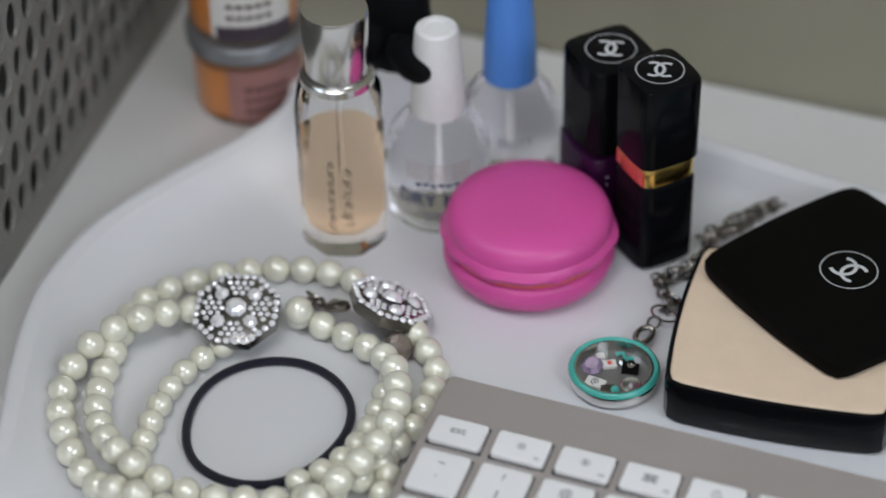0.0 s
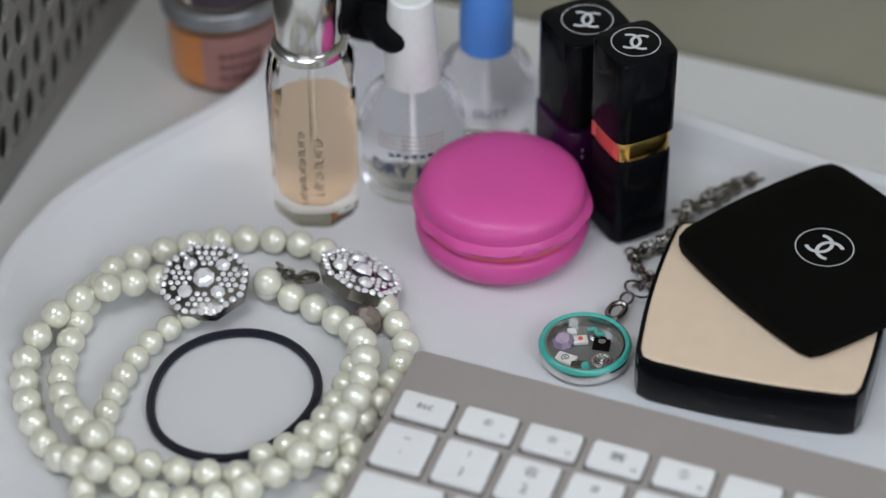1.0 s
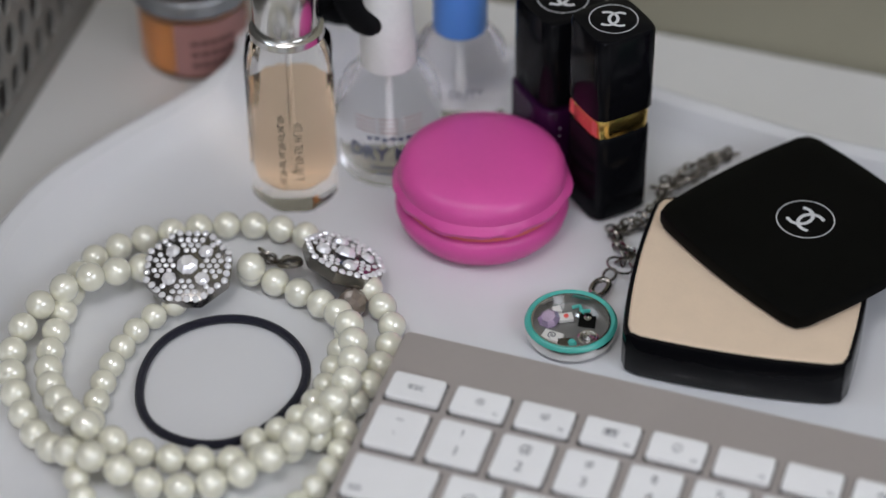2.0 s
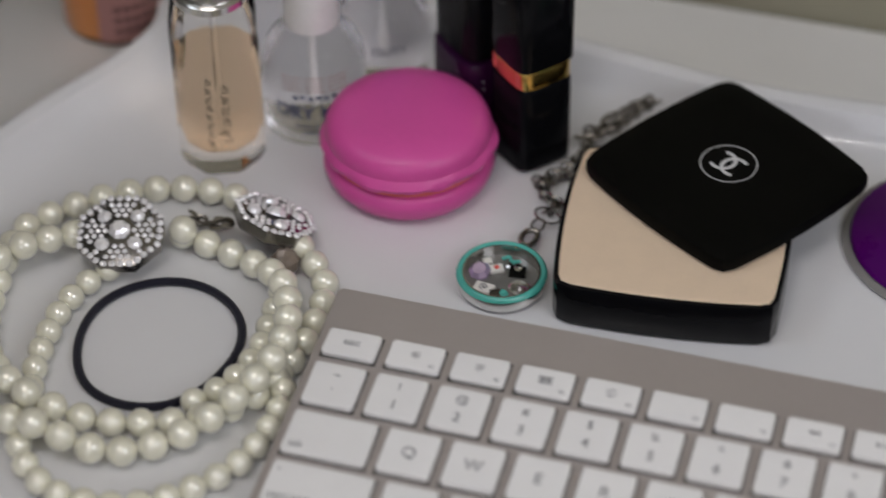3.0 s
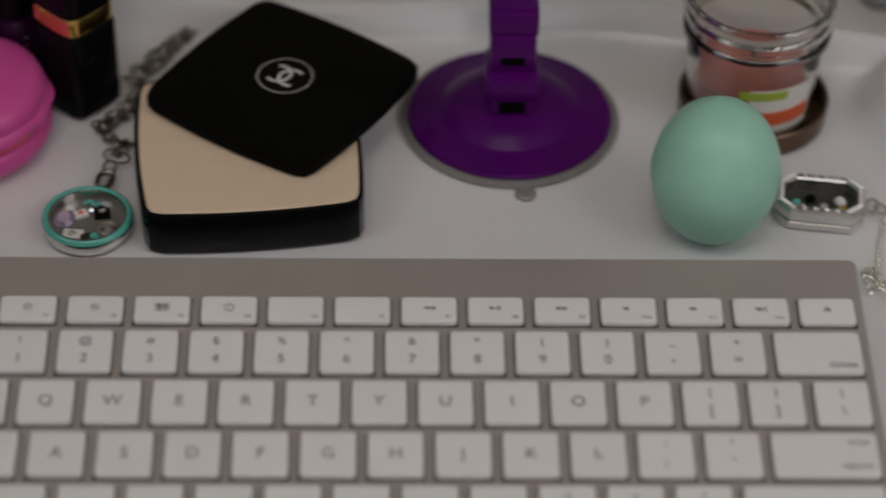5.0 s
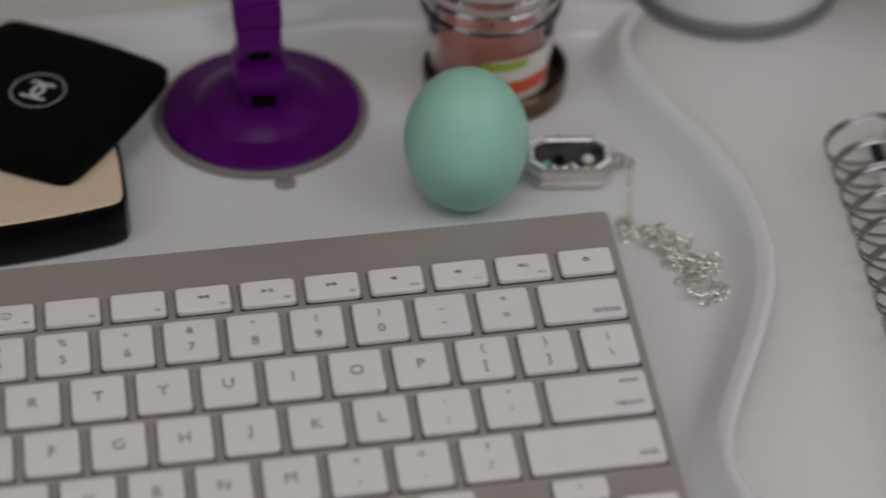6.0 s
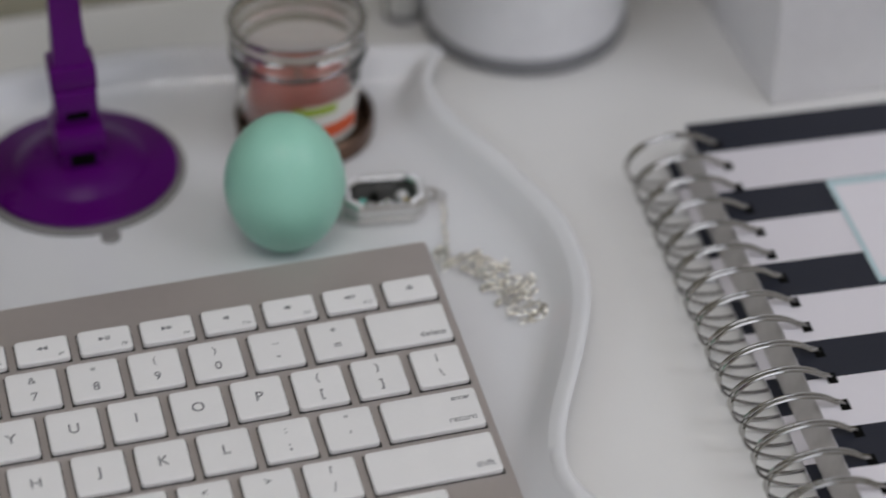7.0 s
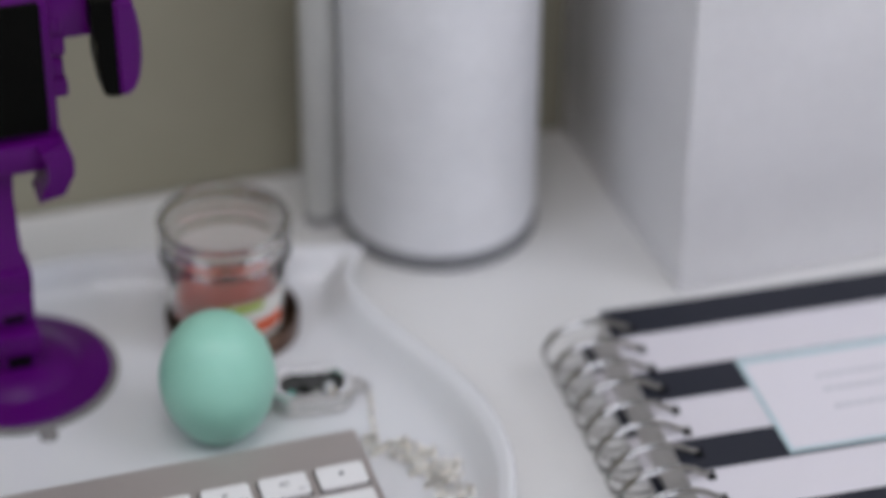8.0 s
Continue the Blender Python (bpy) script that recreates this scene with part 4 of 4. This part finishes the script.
# ---------------------------------------------------------------- things on the desk to the side
def mesh_basket():
    ob = thing("metal_basket", "grey punched metal basket with oval holes", "basket", pose(-0.1635, 0.0, DESK_Z + 0.0002, 0, 0, 4.6))
    # one long wall with staggered oval holes, the floor and the other walls plain
    bm = bmesh.new()
    y0, y1, z0, z1 = -0.22, 0.180, 0.010, 0.200
    cell_y, cell_z = 0.0108, 0.0158
    cols, rows = int((y1 - y0) / cell_y), int((z1 - z0) / cell_z)
    n = 12
    for i in range(cols):
        for j in range(rows):
            cy, cz = y0 + (i + 0.5) * cell_y, z0 + (j + 0.5) * cell_z
            big = (i + j) % 2 == 0
            ry, rz = (0.0046, 0.0070) if big else (0.0037, 0.0058)
            outer, inner = [], []
            for k in range(n):
                a = 2 * math.pi * (k + 0.5) / n
                c, s = math.cos(a), math.sin(a)
                m = max(abs(c), abs(s))
                outer.append(bm.verts.new((0.0, cy + c / m * cell_y / 2, cz + s / m * cell_z / 2)))
                inner.append(bm.verts.new((0.0006, cy + ry * c, cz + rz * s)))
            for k in range(n):
                bm.faces.new((outer[k], outer[(k + 1) % n], inner[(k + 1) % n], inner[k]))
    bmesh.ops.remove_doubles(bm, verts=bm.verts, dist=1e-5)
    bmesh.ops.recalc_face_normals(bm, faces=bm.faces)
    bmesh.ops.solidify(bm, geom=bm.faces[:], thickness=0.0014)
    part("punched_wall", bm, MESH_GREY, ob, smooth=30)
    part("rim_strip", box_bm(-0.0016, 0.0012, y0, y1, 0.0, z0 + 0.0005, 0.0004), MESH_GREY, ob)
    part("end_wall", box_bm(-0.16, 0.0, y1 - 0.0012, y1, 0.0, z1), MESH_GREY, ob)
    part("far_wall", box_bm(-0.1612, -0.160, y0, y1, 0.0, z1), MESH_GREY, ob)
    part("near_wall", box_bm(-0.16, 0.0, y0, y0 + 0.0012, 0.0, z1), MESH_GREY, ob)
    part("lid", box_bm(-0.162, 0.002, y0, y1, z1, z1 + 0.0015, 0.0004), MESH_GREY, ob, "plain metal lid")
    part("bottom", box_bm(-0.16, -0.0016, y0 + 0.002, y1 - 0.002, 0.0, 0.0012), MESH_GREY, ob)


mesh_basket()


def small_candle(z, label, turn, paper, paper_label):
    ob = thing("small_candle", label, "candle", pose(-0.1278, 0.1330, z, 0, 0, turn), "stacked candles")
    r, h = 0.0195, 0.0270
    part("jar_glass", lathe([(r * 0.8, 0.0), (r * 0.95, 0.0006), (r, 0.003), (r * 1.02, h), (r * 0.98, h + 0.001)], 56), GLASS, ob)
    part("wax", lathe([(r * 0.8, 0.002), (r * 0.92, 0.003), (r * 0.94, h - 0.003)], 40), LABEL_ORANGE, ob, "orange wax")
    part("label", wrapped(sheet(-0.004, 0.026, 0.003, h - 0.002, 14), r * 1.02), paper, ob, paper_label)
    part("printing", wrapped(bars([(0.002 + 0.0034 * i, 0.0046 + 0.0034 * i, y, 0.0018) for y in (0.008, 0.0125, 0.017) for i in range(5)]), r * 1.02 + 0.0003), BROWN_INK, ob, "dark illegible printing")
    if paper is LABEL_WHITE:
        part("label_band", wrapped(sheet(-0.002, 0.026, 0.0028, 0.0085, 14), r * 1.02 + 0.0004), LABEL_PLUM, ob, "black printed band")
    part("lid", lathe([(r * 1.02, h + 0.0005), (r * 1.09, h + 0.001), (r * 1.10, h + 0.0065), (r * 1.06, h + 0.0075), (r * 0.9, h + 0.0078)], 56), LID_GREY, ob, "dull pewter metal lid")
    return h + 0.008


lift = small_candle(DESK_Z + 0.0002, "small candle jar with an orange and rose label and pewter lid", 15, LABEL_ROSE, "dusty rose paper label")
small_candle(DESK_Z + 0.0002 + lift, "second small candle jar stacked on the first", 2, LABEL_WHITE, "white paper label with a black band")


# ---------------------------------------------------------------- jewellery
PEARL_MESH = {}


def pearl_mesh(r):
    if r not in PEARL_MESH:
        bm = bmesh.new()
        bmesh.ops.create_uvsphere(bm, u_segments=20, v_segments=12, radius=r)
        me = bpy.data.meshes.new("pearl")
        bm.to_mesh(me)
        bm.free()
        me.materials.append(PEARL)
        me.shade_smooth()
        PEARL_MESH[r] = me
    return PEARL_MESH[r]


def strand(parent, points, r, closed=False):
    beads = spline(points, 2 * r * 0.99, closed)
    for p in beads:
        ob = mesh_part("pearl", pearl_mesh(r), PEARL, parent)
        ob.matrix_basis = Matrix.LocRotScale(p, Euler((random.uniform(0, 6), random.uniform(0, 6), 0)), None)
    part("thread", tube(spline(points, 80, closed), 0.0005, closed, 6), LABEL_WHITE, parent)


def jewel(parent, m, r=0.0139):
    """An octagonal metal clasp head set with rhinestones."""
    head = part("clasp", loft([[(k * r * math.cos(math.pi * (i + 0.5) / 4), k * r * math.sin(math.pi * (i + 0.5) / 4), z) for i in range(8)]
                               for k, z in ((0.90, 0.0), (0.98, 0.001), (0.98, 0.0045), (0.90, 0.0052))]), CLASP_METAL, parent, "silver octagonal clasp", m)

    def stone(x, y, s, z=0.0050):
        bm = loft([[(s * k * math.cos(2 * math.pi * i / 8), s * k * math.sin(2 * math.pi * i / 8), h * s) for i in range(8)] for k, h in ((1.0, 0.0), (1.0, 0.2), (0.82, 0.52), (0.5, 0.75))])
        part("rhinestone", bm, CRYSTAL, head, m=pose(x, y, z, random.uniform(-16, 16), random.uniform(-16, 16), random.uniform(0, 45)), smooth=0)
    big = [(0.0, 0.0, 0.0035)] + [(0.0074 * math.cos(a), 0.0074 * math.sin(a), 0.0024) for a in (0.79, 2.36, 3.93, 5.50)]
    for x, y, size in big:
        stone(x, y, size, 0.0053)
    for k in range(30):
        a = 2 * math.pi * k / 30
        q = 0.0121 * r / 0.0139 / math.cos((a + math.pi / 8) % (math.pi / 4) - math.pi / 8)
        stone(q * math.cos(a), q * math.sin(a), 0.00118)
    for row in range(-6, 7):
        for col in range(-5, 6):
            x, y = (col + 0.5 * (row % 2)) * 0.0023, row * 0.0020
            if math.hypot(x, y) < 0.0106 * r / 0.0139 and all(math.hypot(x - bx, y - by) > size + 0.0008 for bx, by, size in big):
                stone(x, y, 0.0010)
    return head


CLASP_CHAIN = []


def bracelets():
    z, r = 0.0050, 0.0046
    one = thing("pearl_bracelet", "coiled ivory pearl bracelet with an octagonal rhinestone clasp", "bracelet", group="pearl bracelets")
    outer = [(-0.0925, 0.0085, 0.0070), (-0.1040, -0.0065, 0.0118), (-0.1135, -0.0205, 0.0100), (-0.1150, -0.0380, 0.0055), (-0.1040, -0.0570, 0.0050), (-0.0880, -0.0710, 0.0050),
             (-0.0700, -0.0775, 0.0125), (-0.0500, -0.0765, 0.0055), (-0.0350, -0.0700, 0.0055), (-0.0240, -0.0610, 0.0085), (-0.0155, -0.0485, 0.0118), (-0.0115, -0.0360, 0.0125),
             (-0.0108, -0.0250, 0.0125), (-0.0135, -0.0120, 0.0120), (-0.0205, 0.0020, 0.0100), (-0.0305, 0.0105, 0.0060), (-0.0430, 0.0155, 0.0050), (-0.0600, 0.0195, 0.0050)]
    strand(one, outer, r)
    jewel(one, pose(-0.0762, 0.0090, 0.0078, 13, -3, 14), 0.0145)
    two = thing("pearl_bracelet", "coiled ivory pearl bracelet with a tilted rhinestone clasp", "bracelet", group="pearl bracelets")
    second = [(-0.0215, 0.0230, 0.0060), (-0.0105, 0.0120, 0.0050), (-0.0070, 0.0010, 0.0048), (-0.0075, -0.0205, 0.0048), (-0.0140, -0.0425, 0.0048), (-0.0270, -0.0560, 0.0050),
              (-0.0410, -0.0620, 0.0050), (-0.0590, -0.0655, 0.0055), (-0.0775, -0.0660, 0.0125), (-0.0940, -0.0525, 0.0080), (-0.1035, -0.0360, 0.0050), (-0.1085, -0.0150, 0.0048),
              (-0.1105, 0.0080, 0.0048), (-0.0980, 0.0245, 0.0048), (-0.0820, 0.0360, 0.0048), (-0.0640, 0.0420, 0.0048), (-0.0500, 0.0415, 0.0050)]
    strand(two, second, r * 0.97)
    jewel(two, pose(-0.0330, 0.0272, 0.0075, -24, 9, -18), 0.0136)
    mesh_part("pearl", pearl_mesh(r), PEARL, one, m=pose(-0.0585, 0.0165, 0.0100))
    CLASP_CHAIN.append(two)
    three = thing("pearl_necklace", "long ivory pearl string looped under the bracelets", "necklace")
    inner = [(-0.0770, -0.002, 0.005), (-0.0825, -0.0130, 0.0045), (-0.0845, -0.0260, 0.0042), (-0.0830, -0.0440, 0.0042), (-0.0790, -0.0600, 0.0042), (-0.0740, -0.0800, 0.0042), (-0.0600, -0.0930, 0.0042),
             (-0.0420, -0.0950, 0.0042), (-0.0270, -0.0890, 0.0042), (-0.0130, -0.0750, 0.0042), (-0.0070, -0.0610, 0.0042), (-0.0055, -0.0430, 0.0042), (-0.0100, -0.0300, 0.0042)]
    strand(three, inner, 0.0041)
    right = [(-0.0215, 0.0030, 0.0045), (-0.0205, -0.0085, 0.0042), (-0.0195, -0.0190, 0.0042), (-0.0205, -0.0300, 0.0042), (-0.0240, -0.0400, 0.0042), (-0.0310, -0.0490, 0.0042)]
    strand(three, right, 0.0041)


bracelets()


def hair_tie():
    ob = tagged(part("hair_tie", tube([Vector((-0.0515 + 0.0246 * math.cos(a) * (1 + 0.03 * math.sin(3 * a)), -0.0258 + 0.0284 * math.sin(a) * (1 + 0.02 * math.cos(2 * a)), 0.0015))
                                       for a in [2 * math.pi * k / 72 for k in range(72)]], 0.0014, True, 8), ELASTIC), "thin navy-black elastic hair tie lying on the tray", "hair tie")


hair_tie()


def chain(parent, points, link, material, label="", name="chain_link", wire=0.12):
    """Links along a path, each an object on one mesh, turned by turns."""
    oval = [Vector((link * 0.62 * math.cos(a), link * 0.40 * math.sin(a), 0)) for a in [2 * math.pi * k / 10 for k in range(10)]]
    bm = tube(oval, link * wire, True, 5)
    me = None
    pts = spline(points, link * 0.95)
    for i, p in enumerate(pts[:-1]):
        d = (pts[i + 1] - p)
        q = d.to_track_quat("X", "Z").to_matrix().to_4x4()
        roll = random.uniform(10, 60) * (1 if i % 2 else -1)
        m = Matrix.Translation(p) @ q @ Matrix.Rotation(radians(roll), 4, "X")
        if me is None:
            ob = part(name, bm, material, parent, label, m=m)
            me = ob.data
        else:
            mesh_part(name, me, material, parent, label, m=m)


def pendant():
    ob = thing("locket_necklace", "round teal-rimmed locket of tiny charms on a steel chain", "necklace")
    loc = pose(0.0427, 0.0285, 0.0002)
    part("case", lathe([(0.010, 0.0), (0.0126, 0.0003), (0.0138, 0.0016), (0.0141, 0.0030), (0.0138, 0.0052), (0.0133, 0.0060), (0.0126, 0.0060), (0.0121, 0.0030), (0.010, 0.0022)], 64), SILVER, ob, "polished steel case", loc)
    part("teal_ring", lathe([(0.0122, 0.0060), (0.0126, 0.0067), (0.0134, 0.0069), (0.0141, 0.0064), (0.0144, 0.0056), (0.0138, 0.0050), (0.0126, 0.0050), (0.0122, 0.0060)], 64, False), TEAL, ob, "teal enamel rim", loc)
    part("inner_rim", lathe([(0.0121, 0.0030), (0.0123, 0.0064), (0.0118, 0.0064), (0.0116, 0.0030)], 56, False), SILVER, ob, "thin steel inner rim", loc)
    part("backing", lathe([(0.002, 0.0024), (0.0114, 0.0026), (0.0116, 0.0029)], 40), LOCKET_BACK, ob, "pale grey glass back", loc)

    def charm(name, bm, tint, x, y, turn, label="", rx=0.0, ry=0.0, smooth=20):
        return part(name, bm, tint, ob, label, m=loc @ pose(x, y, 0.0031, rx, ry, turn) @ Matrix.Diagonal((1.2, 1.2, 1.2, 1)), smooth=smooth)

    def tile(w, d):
        return box_bm(-w, w, -d, d, 0, 0.0011, 0.0002)
    gem = [[(k * 0.0030 * math.cos(math.pi * i / 4), k * 0.0030 * math.sin(math.pi * i / 4), h) for i in range(8)] for k, h in ((0.9, 0.0), (1.0, 0.0010), (0.62, 0.0022))]
    charm("rainbow_crystal", loft(gem), RAINBOW, -0.0072, 0.0010, 10, "iridescent faceted crystal", 14, -8, 0)
    charm("square_charm", tile(0.0011, 0.0011), LABEL_WHITE, -0.0062, 0.0058, 30, "tiny white square charm")
    charm("heart_tile", tile(0.0019, 0.0014), LABEL_WHITE, -0.0026, 0.0032, 28, "white tile charm with a red heart")
    charm("heart", lathe([(0.0007, 0.0011), (0.0006, 0.0014), (0.0002, 0.0015)], 10), CORAL, -0.0025, 0.0033, 0)
    camera_body = joined([tile(0.0022, 0.0017), box_bm(-0.0007, 0.0009, 0.0016, 0.0022, 0, 0.0010)])
    charm("camera_charm", camera_body, BLACK_SATIN, 0.0042, 0.0038, 8, "tiny black camera charm", 20)
    charm("camera_lens", lathe([(0.0010, 0.0011), (0.0010, 0.0016), (0.0006, 0.0017), (0.0005, 0.0014)], 14), SILVER, 0.0042, 0.0040, 0)
    charm("spiral_tile", tile(0.0026, 0.0017), LABEL_WHITE, -0.0040, -0.0064, -6, "white tile charm with a spiral")
    charm("spiral", tube([Vector((0.00011 * k * math.cos(k * 0.9), 0.00011 * k * math.sin(k * 0.9), 0.0012)) for k in range(1, 13)], 0.00016, n=5), LEGEND, -0.0040, -0.0064, 0)
    petals = [lathe([(0.0026, 0.0), (0.0028, 0.0006), (0.0021, 0.0009)], 14)] + [tube([Vector((q * math.cos(a), q * math.sin(a), 0.0010 + 0.0002 * w)) for a in [2 * math.pi * k / 12 for k in range(12)]], 0.00022, True, 5) for w, q in enumerate((0.0022, 0.0014, 0.0007))]
    charm("rose_charm", joined(petals), SILVER, 0.0066, -0.0034, 0, "silver rose charm")
    charm("gem_setting", tile(0.0020, 0.0013), DARK_STEEL, 0.0005, -0.0078, 20, "dark metal gem setting")
    charm("teal_gem", lathe([(0.0013, 0.0), (0.0013, 0.0008), (0.0008, 0.0016)], 10), TEAL, 0.0026, -0.0076, 0, "small teal gem", smooth=0)
    charm("swirl_charm", tube(spline([(-0.0024, 0.0, 0.0005), (-0.0008, 0.0012, 0.0008), (0.0006, -0.0004, 0.0010), (0.0022, 0.0010, 0.0006)], 16), 0.0005, n=6), TEAL, 0.0008, 0.0078, -10, "teal enamel swirl charm")
    charm("bead_charm", lathe([(0.0012, 0.0), (0.0013, 0.0006), (0.0006, 0.0012)], 8), SILVER, 0.0012, 0.0058, 0, smooth=0)
    ring = [Vector((math.cos(a), math.sin(a), 0)) for a in [2 * math.pi * k / 24 for k in range(24)]]
    part("bail", tube([0.0017 * q for q in ring], 0.0005, True, 6), SILVER, ob, m=pose(0.0455, 0.0435, 0.0040, 70, 0, -10))
    claw = spline([(0.0, -0.0040, 0.0), (-0.0020, -0.0026, 0.0), (-0.0023, 0.0006, 0.0), (-0.0008, 0.0030, 0.0), (0.0010, 0.0030, 0.0), (0.0018, 0.0008, 0.0), (0.0016, -0.0022, 0.0)], 22, True)
    part("lobster_hook", tube(claw, 0.0010, True, 8), DARK_STEEL, ob, "gunmetal lobster hook", pose(0.0465, 0.0492, 0.0036, 10, 18, -14))
    part("ring", tube([0.0022 * q for q in ring], 0.00050, True, 6), DARK_STEEL, ob, "gunmetal jump ring", pose(0.0472, 0.0562, 0.0032, 24, -20, 0))
    part("split_ring", tube([0.0042 * q for q in ring], 0.00042, True, 6), DARK_STEEL, ob, "wide gunmetal split ring", pose(0.0490, 0.0618, 0.0030, -10, 14, 0))
    random.seed(3)
    route = [(0.0490, 0.0655), (0.0505, 0.0690), (0.0450, 0.0730), (0.0432, 0.0790), (0.0475, 0.0815), (0.0495, 0.0870), (0.0535, 0.0945), (0.0520, 0.1000), (0.0535, 0.1060), (0.0575, 0.1120), (0.0615, 0.1190), (0.0655, 0.1260), (0.0705, 0.1285)]
    for k in range(3):
        chain(ob, [(x + random.uniform(-0.0022, 0.0022), y + random.uniform(-0.0018, 0.0018), 0.0016 + 0.0013 * k * (i > 0)) for i, (x, y) in enumerate(route)], 0.0029, DARK_STEEL, wire=0.15)
    chain(ob, [(x + random.uniform(-0.0035, 0.0035), y + random.uniform(-0.0030, 0.0030), 0.0042) for x, y in route[7:]], 0.0029, DARK_STEEL, wire=0.15)


pendant()


def clasp_chain(parent):
    """The short extension chain and hook between the two jewelled clasps."""
    random.seed(11)
    for k in range(2):
        chain(parent, [(-0.0600, 0.0300, 0.0030 + 0.002 * k), (-0.0550, 0.0275 + 0.001 * k, 0.0040), (-0.0500, 0.0290, 0.0050), (-0.0455, 0.0275, 0.0055)], 0.0034, DARK_STEEL)
    hook = [Vector((-0.0520, 0.0235, 0.0070)), Vector((-0.0480, 0.0225, 0.0085)), Vector((-0.0450, 0.0245, 0.0085)), Vector((-0.0470, 0.0270, 0.0080)), Vector((-0.0510, 0.0262, 0.0072))]
    part("smoky_bead", lathe([(0.0016, -0.0048), (0.0036, -0.0036), (0.0047, -0.0010), (0.0047, 0.0012), (0.0034, 0.0036), (0.0015, 0.0048)], 10), SMOKY, parent, "smoky brown faceted bead", pose(-0.0245, 0.0160, 0.0050, 70, 20, 0), smooth=10)
    part("lobster_hook", tube(spline(hook, 20, True), 0.0009, True, 8), DARK_STEEL, parent, "gunmetal lobster hook")


clasp_chain(CLASP_CHAIN[0])


def rect_locket():
    ob = thing("crystal_locket", "silver octagonal glass locket with crystals and a fine silver chain", "necklace")
    m = pose(0.2752, 0.0385, 0.0002, 0, 0, -8)
    w, d, c = 0.0142, 0.0098, 0.0044
    o = [(w, -d + c), (w, d - c), (w - c, d), (-w + c, d), (-w, d - c), (-w, -d + c), (-w + c, -d), (w - c, -d)]

    def ring(inset):
        return [(x * (1 - inset / w), y * (1 - inset / d)) for x, y in o]
    steps = [(0.0012, 0.0), (0.0, 0.0008), (0.0, 0.0030), (0.0007, 0.0034), (0.0007, 0.0042), (0.0, 0.0046), (0.0, 0.0072), (0.0008, 0.0082), (0.0026, 0.0082), (0.0030, 0.0076), (0.0031, 0.0036)]
    part("case", loft([[(x, y, h) for x, y in ring(g)] for g, h in steps]), SILVER, ob, "polished silver case with a grooved side", m, smooth=20)
    part("backing", loft([[(x, y, h) for x, y in ring(0.0032)] for h in (0.0036, 0.0040)]), LOCKET_DARK, ob, "dark grey glossy inside", m)
    n = 40
    for k in range(n):
        u = k / n * 8
        a, b = Vector(ring(0.0017)[int(u)]), Vector(ring(0.0017)[(int(u) + 1) % 8])
        p = a.lerp(b, u - int(u))
        part("rhinestone", lathe([(0.0007, 0), (0.0007, 0.0003), (0.0004, 0.0007)], 8), CRYSTAL, ob, m=m @ pose(p.x, p.y, 0.0082, random.uniform(-12, 12), random.uniform(-12, 12)), smooth=0)
    for x, y, size, tint in ((0.0064, 0.0010, 0.0020, CRYSTAL), (0.0074, -0.0022, 0.0014, GOLD), (-0.0030, 0.0012, 0.0018, BLACK_SATIN), (0.0012, -0.0018, 0.0014, SILVER), (-0.0074, -0.0010, 0.0014, TEAL), (-0.0058, -0.0024, 0.0013, SILVER)):
        part("charm", lathe([(size, 0), (size, size * 0.4), (size * 0.55, size * 0.9)], 10), tint, ob, m=m @ pose(x, y, 0.0041), smooth=20)
    loop = [Vector((0.0021 * math.cos(a), 0.0021 * math.sin(a), 0)) for a in [2 * math.pi * k / 16 for k in range(16)]]
    part("bail", tube(loop, 0.0006, True, 6), SILVER, ob, m=pose(0.2918, 0.0375, 0.0040, 62, 0, 12))
    part("jump_ring", tube(loop, 0.0004, True, 6), SILVER, ob, m=pose(0.2950, 0.0382, 0.0022, 12, 20, 0))
    random.seed(7)
    path = [Vector((0.2956, 0.0362, 0.0012)), Vector((0.2945, 0.0290, 0.0010)), Vector((0.2925, 0.0220, 0.0010)), Vector((0.2912, 0.0150, 0.0012))]
    spine = spline([(0.2900, 0.0100, 0), (0.2895, 0.0040, 0), (0.2950, 0.0010, 0), (0.3010, -0.0050, 0), (0.3045, -0.0140, 0), (0.3055, -0.0220, 0), (0.3050, -0.0320, 0)], 80)
    for k, q in enumerate(spine):
        spread = 0.0032 + 0.0046 * min(1.0, k / 40)
        path.append(Vector((q.x + random.uniform(-spread, spread), q.y + random.uniform(-0.0045, 0.0045), random.uniform(0.0010, 0.0042))))
    chain(ob, path, 0.0018, FINE_SILVER, wire=0.14)


rect_locket()


def added_ceiling_light():
    ob = thing("added_ceiling_light", "unseen ceiling light, a square fill panel added round two small bulbs", "ceiling light", pose(LAMP_X, LAMP_Y, CEIL))
    part("frame", joined([box_bm(-0.46, 0.46, -0.46, -0.42, -0.045, 0.0), box_bm(-0.46, 0.46, 0.42, 0.46, -0.045, 0.0),
                          box_bm(-0.46, -0.42, -0.42, 0.42, -0.045, 0.0), box_bm(0.42, 0.46, -0.42, 0.42, -0.045, 0.0)]), WHITE_CAP, ob)
    # glowing sheet of the fill panel, an added source out of view
    part("diffuser", box_bm(-0.419, 0.419, -0.419, 0.419, -0.040, -0.001), FILL_PANEL_GLOW, ob)
    socket = lathe([(0.022, -0.041), (0.026, -0.046), (0.045, -0.104), (0.047, -0.118), (0.043, -0.118), (0.040, -0.104), (0.020, -0.050)], 32)
    first = part("socket", socket, WHITE_CAP, ob, "white bulb socket", m=pose(-0.09, 0, 0))
    mesh_part("socket", first.data, WHITE_CAP, ob, "white bulb socket", m=pose(0.09, 0, 0))


added_ceiling_light()
